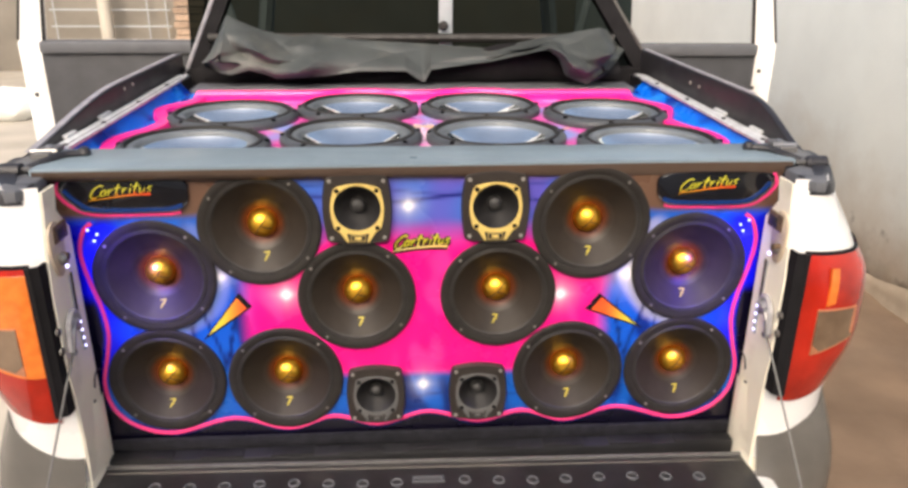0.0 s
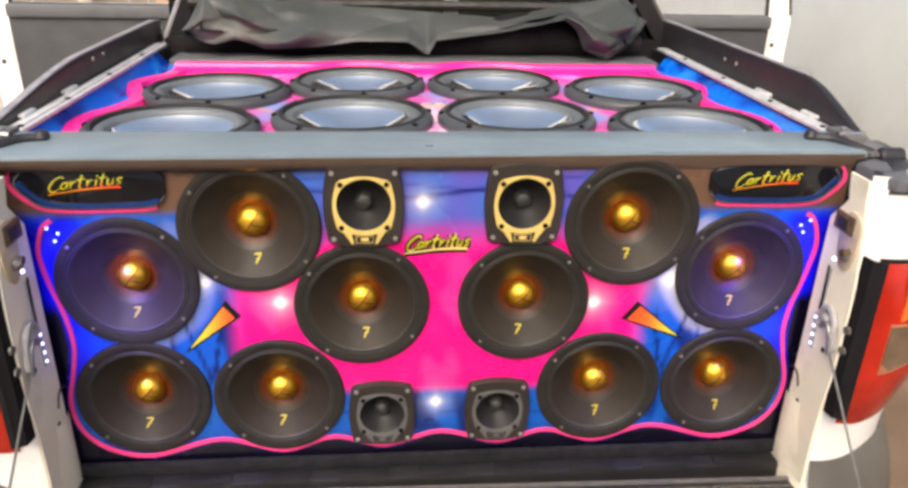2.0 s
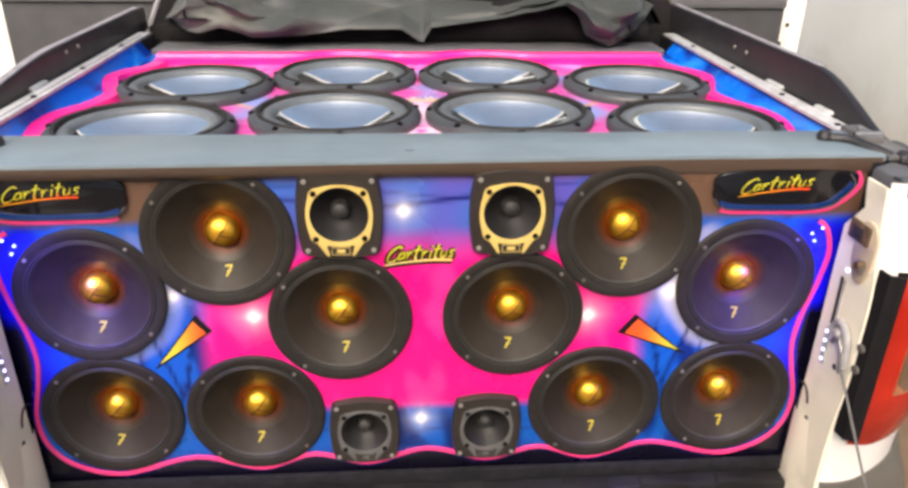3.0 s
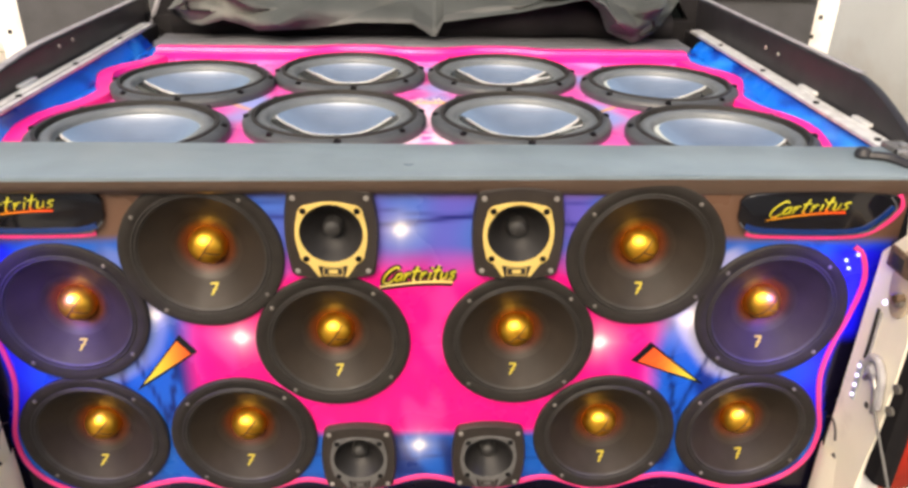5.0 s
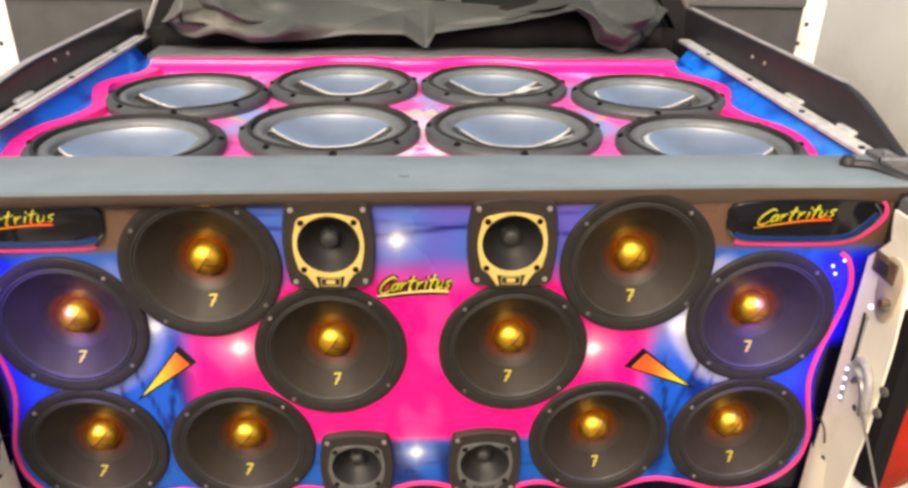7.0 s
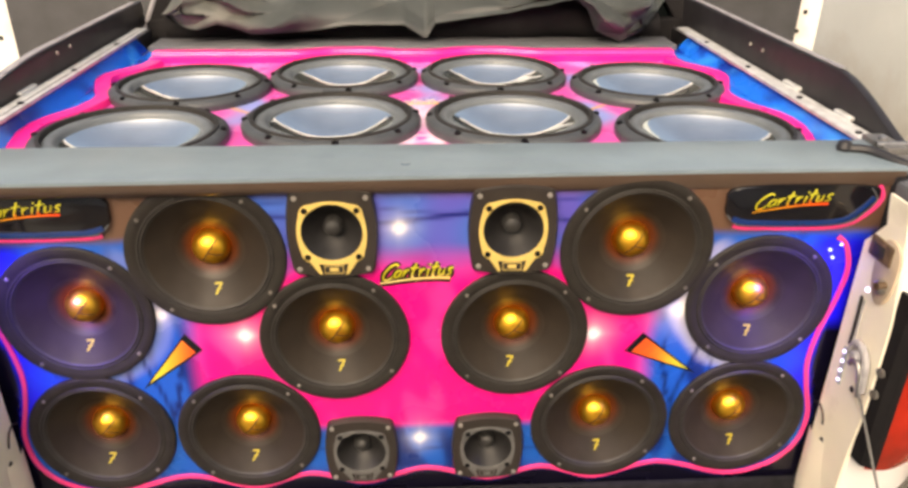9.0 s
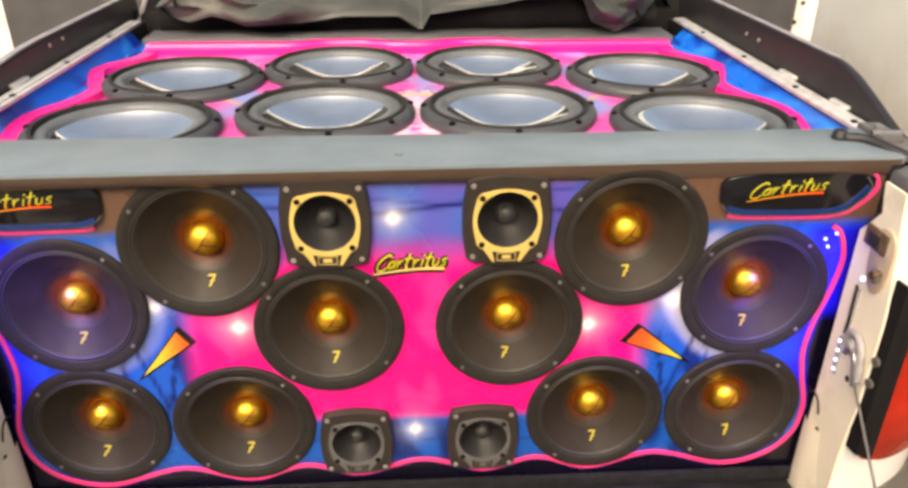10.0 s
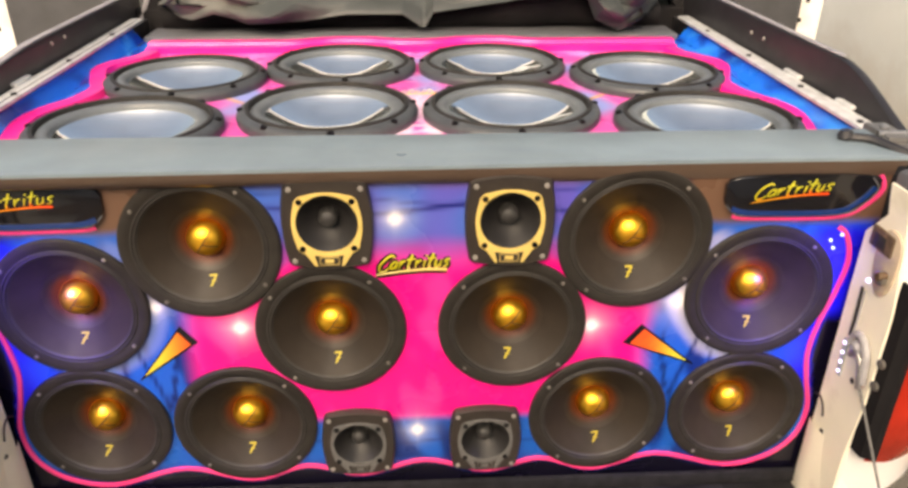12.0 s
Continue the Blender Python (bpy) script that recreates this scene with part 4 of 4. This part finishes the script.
# orange darts
for s in (1, -1):
    tri = [(0.300, 0.930), (0.387, 0.897), (0.319, 0.954)] if s > 0 else [(0.323, 0.947), (0.394, 0.896), (0.339, 0.968)]
    mid = Vector((sum(q[0] for q in tri) / 3, sum(q[1] for q in tri) / 3))
    big = [tuple(mid + (Vector(q) - mid) * 1.22 + (Vector(q) - mid).normalized() * 0.003) for q in tri]
    part("dart_shadow", prism([(s * x, z) for x, z in big[::s]], 0.0005, 0.0012), M["plate"], box, at=pose(0, 0, 0, 90, 0, 0))
    d = part("dart", loft([[(s * (tri[0][0] + (tri[1][0] - tri[0][0]) * k / 8), tri[0][1] + (tri[1][1] - tri[0][1]) * k / 8, 0.002), (s * (tri[2][0] + (tri[1][0] + 0.0005 - tri[2][0]) * k / 8), tri[2][1] + (tri[1][1] + 0.0005 - tri[2][1]) * k / 8, 0.002)][::s] for k in range(9)]), M["lettering"], box, "orange to yellow painted dart", at=pose(0, 0, 0, 90, 0, 0))
    paint(d, lambda co: blend(lin(236, 88, 34), lin(215, 210, 55), step(abs(co.x), 0.325, 0.380)))


# ---- drivers ----
def mid_driver():
    e = thing("midrange_speaker", "round black midrange driver with a gold phase plug", "speaker", "midrange drivers in the front baffle")
    part("frame", lathe([(0.105, 0.0), (0.105, 0.004), (0.1035, 0.0058), (0.100, 0.0064), (0.093, 0.0058), (0.0900, 0.0042), (0.0885, 0.0040)], 64), M["frame"], e, "black pressed steel frame")
    part("surround", lathe([(0.0890, 0.0042), (0.0880, 0.0056), (0.0868, 0.0056), (0.0858, 0.0036), (0.0848, 0.0034), (0.0838, 0.0048), (0.0826, 0.0046), (0.0816, 0.0020), (0.0800, 0.0010)], 64), M["pleat"], e, "pleated grey-black edge")
    part("cone", lathe([(0.0805, 0.0012), (0.070, -0.006), (0.060, -0.0125), (0.050, -0.0185), (0.0465, -0.0204)], 64), M["paper"], e, "brown-black ribbed paper cone")
    inner = part("inner_cone", lathe([(0.0468, -0.0202), (0.043, -0.0223), (0.040, -0.024), (0.037, -0.0257), (0.034, -0.0273), (0.031, -0.0289), (0.028, -0.0306), (0.025, -0.0324), (0.020, -0.035), (0.0, -0.036)], 64), M["innercone"], e, "cone centre with the plug's copper-red reflection painted in")
    # the gold plug's reflection on the cone, painted as a copper-red ring
    paint(inner, lambda co: blend((0.031, 0.023, 0.016), (0.13, 0.030, 0.006), step(0.043 - math.hypot(co.x, co.y), 0.0, 0.015)))
    bm = lathe([(0.0258, -0.036), (0.0256, -0.029), (0.0242, -0.022), (0.0200, -0.0145), (0.0125, -0.0090), (0.0055, -0.0066), (0.0, -0.0060)], 32)
    plug = part("phase_plug", bm, M["gold"], e, "polished gold phase plug")
    arch = [(-0.0190, -0.0145), (-0.0125, -0.0090), (-0.0055, -0.0066), (0.0, -0.0060), (0.0055, -0.0066), (0.0125, -0.0090), (0.0190, -0.0145)]
    for a, lo, hi in ((52, 0, 7), (-24, 3, 7)):
        part("plug_groove", tube(smooth_path([(x, 0.0, h - 0.0002) for x, h in arch[lo:hi]], 4), 0.0010, 6), M["copper"], plug, at=pose(0, 0, 0, 0, 0, a))
    seven = [(-0.0055, 0.0070), (-0.0040, 0.0100), (0.0065, 0.0100), (0.0072, 0.0080), (0.0030, 0.0005), (0.0052, 0.0003), (0.0046, -0.0012), (0.0020, -0.0012), (-0.0015, -0.0090), (-0.0048, -0.0090), (-0.0008, -0.0012), (-0.0030, -0.0012), (-0.0024, 0.0003), (0.0, 0.0005), (0.0032, 0.0070)]
    part("seven_mark", prism(seven[::-1], 0.0, 0.0006), M["yellow"], e, "yellow numeral 7", at=pose(0.001, -0.058, -0.0128, -33, 0, 0) @ Matrix.Diagonal((0.88, 0.88, 1.0, 1.0)))
    for a in (45, 135, 225, 315):
        x, y = 0.0965 * math.cos(radians(a + 6)), 0.0965 * math.sin(radians(a + 6))
        part("screw", lathe([(0.0029, 0.0), (0.0027, 0.0018), (0.0013, 0.0024), (0.0, 0.0016)], 10), M["dullscrew"], e, at=pose(x, y, 0.0058))
    return e


first = mid_driver()
for i, (x, z) in enumerate(MIDS):
    m = FACE(x, z) @ pose(0, 0, 0, 0, 0, (0, 4, -5, 3, -2)[i % 5])
    if i == 0:
        first.matrix_basis = m
    else:
        copy_thing(first, m)


def rounded(w, h, bulge, r, n=6):
    """A rounded square with bulging sides, anticlockwise."""
    pts = []
    for k, (sx, sy) in enumerate(((1, -1), (1, 1), (-1, 1), (-1, -1))):
        for j in range(n + 1):
            a = radians(-90 + 90 * k + 90 * j / n)
            pts.append((sx * (w / 2 - r) + r * math.cos(a), sy * (h / 2 - r) + r * math.sin(a)))
    full = []
    for (x0, y0), (x1, y1) in zip(pts, pts[1:] + pts[:1]):
        full.append((x0, y0))
        if math.hypot(x1 - x0, y1 - y0) > r:
            d = Vector((y1 - y0, -(x1 - x0))).normalized()
            for j in range(1, 6):
                f = j / 6
                b = bulge * 4 * f * (1 - f)
                full.append((x0 + (x1 - x0) * f + d.x * b, y0 + (y1 - y0) * f + d.y * b))
    return full


def tweeter(trim, tlabel, label, size):
    e = thing("horn_tweeter", label, "tweeter", "horn tweeters in the front baffle")
    w, h = 0.104 * size, 0.116 * size
    mid, mouth = 0.003 * size, 0.0385 * size
    out = rounded(w, h, 0.005, 0.010)
    hole = [((mouth + 0.001) * math.cos(a), (mouth + 0.001) * math.sin(a) + mid) for a in [math.atan2(y - mid, x) for x, y in out]]
    rows = [[(x, y, 0.0) for x, y in out], [(x, y, 0.009) for x, y in out], [(x * 0.965, y * 0.97, 0.012) for x, y in out], [(x, y, 0.012) for x, y in hole]]
    part("faceplate", loft(rows, closed=True), M["abs"], e, "black moulded faceplate")
    # thin ring, widening into four eared corners
    ears = [(x, y + 0.001 * size) for x, y in rounded(w * 0.76, h * 0.68, 0.0040 * size, 0.013 * size)]
    inner = [(mouth * math.cos(a), mouth * math.sin(a) + mid) for a in [math.atan2(y - mid, x) for x, y in ears]]
    outer = [(x, y) if math.hypot(x, y - mid) > mouth + 0.0026 * size else ((mouth + 0.0026 * size) * math.cos(math.atan2(y - mid, x)), (mouth + 0.0026 * size) * math.sin(math.atan2(y - mid, x)) + mid) for x, y in ears]
    part("trim_ring", ring(outer, inner, 0.012, 0.0145), trim, e, tlabel)
    for s in (1, -1):
        part("trim_leg", prism([(s * 0.0150 * size, -0.056 * size), (s * 0.0180 * size, -0.056 * size), (s * 0.0300 * size, -0.0375 * size), (s * 0.0200 * size, -0.0350 * size)][::s], 0.0122, 0.0146), trim, e)
    part("horn", lathe([(mouth + 0.0004, 0.0146), (mouth * 0.95, 0.0120), (mouth * 0.82, 0.0030), (mouth * 0.62, -0.0070), (mouth * 0.42, -0.014), (0.0, -0.016)], 48), M["horn"], e, "satin black horn mouth", at=pose(0, mid, 0))
    part("bullet", lathe([(0.0125 * size, -0.0155), (0.0122 * size, -0.004), (0.0098 * size, 0.002), (0.0055 * size, 0.0045), (0.0, 0.005)], 24), M["bullet"], e, "grey centre bullet", at=pose(0, mid, 0))
    badge = part("badge", block(-0.0130 * size, 0.0130 * size, -0.0555 * size, -0.0425 * size, 0.0122, 0.0140, 0.0008), M["abs"], e, "small framed badge")
    part("badge_frame", ring([(sx * 0.0122 * size, -0.049 * size + sy * 0.0057 * size) for sx, sy in ((-1, -1), (1, -1), (1, 1), (-1, 1))], [(sx * 0.0114 * size, -0.049 * size + sy * 0.0049 * size) for sx, sy in ((-1, -1), (1, -1), (1, 1), (-1, 1))], 0.0140, 0.0146), trim, badge, "thin badge frame")
    part("badge_mark", block(-0.0055 * size, 0.0055 * size, -0.0515 * size, -0.0465 * size, 0.0141, 0.0145), trim, badge)
    for sx in (1, -1):
        for sy in (1, -1):
            part("screw", lathe([(0.0036, 0.0), (0.0034, 0.002), (0.0, 0.0024)], 10), M["screw"], e, at=pose(sx * 0.0435 * size, sy * 0.0490 * size, 0.0118))
            part("trim_bolt", lathe([(0.0043, 0.0), (0.0041, 0.001), (0.0, 0.0004)], 10), M["blackscrew"], e, at=pose(sx * 0.0320 * size, sy * 0.0320 * size + 0.001 * size, 0.0146))
    return e


t1 = tweeter(M["cream"], "cream trim ring", "black horn tweeter with a cream trim ring", 1.04)
t1.matrix_basis = FACE(0.117, 1.133)
copy_thing(t1, FACE(-0.120, 1.133))
t2 = tweeter(M["greytrim"], "dark grey trim ring", "black horn tweeter with a dark grey trim ring", 0.96)
t2.matrix_basis = FACE(0.093, 0.764)
copy_thing(t2, FACE(-0.099, 0.764))


def subwoofer():
    e = thing("subwoofer", "large subwoofer with polished dark grey cone and grey rubber surround", "speaker", "subwoofers in the top baffle")
    part("rim", lathe([(0.147, 0.0), (0.148, 0.009), (0.146, 0.014), (0.141, 0.0175), (0.135, 0.020), (0.132, 0.0200), (0.1305, 0.012)], 64), M["basket"], e, "grey-black cast rim")
    part("rim_gasket", lathe([(0.1335, 0.019), (0.1328, 0.0228), (0.1272, 0.0228), (0.1258, 0.012)], 64), M["gasket"], e)
    prof = [(0.1282, 0.010)] + [(0.1165 + 0.0115 * math.cos(math.pi * k / 8), 0.008 + 0.0095 * math.sin(math.pi * k / 8)) for k in range(9)] + [(0.1045, 0.005)]
    part("surround", lathe(prof, 64), M["surround"], e, "grey half-roll rubber surround")
    part("cone", lathe([(0.1050, 0.006), (0.101, 0.002), (0.088, -0.0055), (0.073, -0.0130), (0.058, -0.0192), (0.042, -0.0240), (0.026, -0.0268), (0.012, -0.0280), (0.0, -0.0284)], 64), M["dish"], e, "polished grey concave cone")
    for k in range(8):
        a = radians(22.5 + 45 * k + 22.5)
        part("rim_bolt", lathe([(0.0058, 0.0), (0.0056, 0.004), (0.003, 0.0045), (0.0025, 0.0015), (0.0, 0.0015)], 10), M["blackscrew"], e, at=pose(0.1400 * math.cos(a), 0.1400 * math.sin(a), 0.0165))
    return e


s1 = subwoofer()
for i, (x, y) in enumerate(SUBS):
    m = pose(x, y, DECK_Z, 0, 0, (0, 7, -9, 4)[i % 4])
    if i == 0:
        s1.matrix_basis = m
    else:
        copy_thing(s1, m)

# ---- folded tarpaulin at the cab window ----
CREST = [(-0.60, 1.255), (-0.577, 1.299), (-0.531, 1.368), (-0.464, 1.338), (-0.426, 1.323), (-0.348, 1.307), (-0.284, 1.315), (-0.19, 1.300), (-0.03, 1.292), (0.216, 1.276), (0.298, 1.292), (0.38, 1.308), (0.462, 1.321), (0.544, 1.334), (0.578, 1.324), (0.61, 1.285)]
HEM = [(-0.60, 1.236), (-0.51, 1.217), (-0.459, 1.231), (-0.431, 1.224), (-0.384, 1.207), (-0.256, 1.213), (-0.159, 1.227), (-0.03, 1.227), (0.022, 1.193), (0.043, 1.230), (0.133, 1.242), (0.214, 1.252), (0.296, 1.273), (0.370, 1.286), (0.403, 1.262), (0.423, 1.214), (0.483, 1.187), (0.548, 1.222), (0.588, 1.240), (0.61, 1.275)]


def along(table, x):
    for (a, p), (b, q) in zip(table, table[1:]):
        if a <= x <= b:
            return p + (q - p) * (x - a) / (b - a)
    return table[0][1] if x < table[0][0] else table[-1][1]


def fold(q):
    """A sharp-edged zigzag between 0 and 1."""
    return abs((q % 1.0) * 2 - 1)


def crease(x, v):
    """Flat facets meeting in sharp creases, denser at the two gathers."""
    g = step(abs(x + 0.02), 0.20, 0.34)
    wob = 0.25 * noise.noise(Vector((x * 3, v * 1.2, 0.7)))
    wide = fold(1.35 * x + 0.30 * v + 0.35 + wob)
    cross = fold(2.6 * x - 0.85 * v + 0.10 + wob)
    fine = fold(5.2 * x + 1.1 * v + 0.55 + 1.5 * wob) * fold(3.1 * x - 1.4 * v + 0.2)
    return 0.55 * wide + 0.30 * cross + g * (1.15 * fine + 0.30 * cross)


def tarp_sheet(u, v):
    x = -0.600 + 1.21 * u
    lo, hi = along(HEM, x), along(CREST, x)
    z = lo + (hi - lo) * v
    belly = math.sin(math.pi * v)
    y = 0.925 + 0.110 * v - 0.070 * crease(x, v) * (0.22 + 0.9 * belly)
    return (x, y + 0.10 * step(abs(x), 0.53, 0.62), z)


def on_tarp(x, z):
    """A point just off the flap's face."""
    lo, hi = along(HEM, x), along(CREST, x)
    q = tarp_sheet((x + 0.600) / 1.21, max(0.0, min(1.0, (z - lo) / (hi - lo))))
    return (x, q[1] - 0.005, z)


def solid_sheet(nx, ny, fn, d):
    """A sheet with a front, a back d behind it in y, and closed edges."""
    front = [[fn(i / nx, j / ny) for i in range(nx + 1)] for j in range(ny + 1)]
    rim = [[(x, y + d, z) for x, y, z in r] for r in front[::-1]]
    return loft(front + rim + front[:1])


def roll_row(x):
    """Round the rolled part; it swells under the raised hem."""
    swell = step(x, 0.04, 0.28) * step(0.46 - x, 0.0, 0.10)
    r = 0.036 + 0.020 * swell + 0.003 * math.sin(x * 31)
    return [(x, 1.012 + r * math.cos(a), 1.206 + 0.026 * swell + r * (1 + 0.06 * math.sin(3 * a + 9 * x)) * math.sin(a)) for a in [2 * math.pi * k / 20 for k in range(20)]]


tarp = thing("folded_tarpaulin", "crumpled black vinyl tarpaulin folded against the cab window", "tarpaulin", at=None)
part("draped_flap", solid_sheet(190, 26, tarp_sheet, 0.004), M["tarp"], tarp, "grey-black creased vinyl flap", smooth=False)
part("roll", loft([roll_row(-0.60 + 0.03 * k) for k in range(41)], closed=True), M["pillar"], tarp, "dark rolled part of the tarpaulin")
for cord in (((-0.532, 1.272), (-0.535, 1.262), (-0.530, 1.254)), ((-0.548, 1.256), (-0.525, 1.254), (-0.485, 1.250)), ((0.527, 1.240), (0.532, 1.230), (0.530, 1.224)), ((0.545, 1.226), (0.520, 1.216), (0.497, 1.208))):
    part("tie_cord", tube(smooth_path([on_tarp(x, z) for x, z in cord], 5), 0.0032), M["blackscrew"], tarp, "short black tie cord")

# ---- LEDs on the baffle ----
for s in (1, -1):
    led = thing("led_strip", "small blue LED strip at the baffle corner", "led light", "corner LEDs")
    for k, (x, z) in enumerate(((0.560, 1.092), (0.574, 1.100), (0.566, 1.080))):
        part("led", lathe([(0.002, 0), (0.002, 0.002), (0.0, 0.003)], 8), M["ledblue"], led, at=pose(s * x, -0.001, z, 90, 0, 0))
    lamp = new("led_light", bpy.data.lights.new("led_light", "SPOT"))
    lamp.data.energy, lamp.data.color, lamp.data.shadow_soft_size = 3.6, (0.07, 0.02, 1.0), 0.045
    lamp.data.spot_size, lamp.data.spot_blend = radians(84), 0.8
    lamp.parent = led
    lamp.matrix_basis = look((s * 0.545, -0.085, 1.105), (s * 0.480, 0.02, 0.985))

# ---- across the yard ----
grille = thing("gate_frame", "pale grey welded wire gate frame by the far wall", "gate", at=pose(0, 0, 0))
for k in (0, 5, 6):
    part("bar", tube([(-4.35 + 0.228 * k, 8.90, 0.0), (-4.35 + 0.228 * k, 8.90, 1.6)], 0.008, 6), M["frost"], grille)
for z in (0.10, 0.60, 0.80, 1.2, 1.6):
    part("cross_bar", tube([(-4.40, 8.89, z), (-2.93, 8.89, z)], 0.010, 6), M["frost"], grille)
pole = link_mesh("concrete_post", lathe([(0.075, 0.0), (0.075, 2.6), (0.06, 2.62), (0.0, 2.62)], 20), M["concrete"])
pole.matrix_basis = pose(-3.68, 8.75, 0)
tagged(pole, "round pale concrete post by the far wall", "post")
pier = thing("brick_pier", "unplastered brick pier against the beige wall", "pier")
part("mortar_core", block(-2.83, -2.47, 8.71, 8.99, 0.0, 2.4), M["beige"], pier)
for row in range(28):
    for k in range(2):
        x0 = -2.84 + 0.19 * k + (0.0 if row % 2 else 0.02)
        part("brick", block(x0, x0 + 0.175, 8.69, 8.76, 0.008 + row * 0.085, 0.078 + row * 0.085, 0.004, 1), M["brick"], pier)
for k, (x, y, w, h, lab) in enumerate(((-3.66, 6.05, 0.26, 0.32, "tall"), (-3.98, 6.35, 0.30, 0.24, "slumped"))):
    bm = bmesh.new()
    bmesh.ops.create_uvsphere(bm, u_segments=28, v_segments=16, radius=1.0)
    for v in bm.verts:
        f = 1 + 0.16 * noise.noise(v.co * 2.3 + Vector((k, 0, 0))) + 0.05 * noise.noise(v.co * 7)
        v.co = Vector((v.co.x * w * f, v.co.y * w * 0.8 * f, h * 0.5 + h * 0.5 * max(-0.97, v.co.z * f)))
    sack = link_mesh("white_sack", bm, M["plaster"])
    sack.matrix_basis = pose(x, y, 0)
    tagged(sack, lab + " dusty white woven sack on the earth", "sack", "sacks by the far wall")
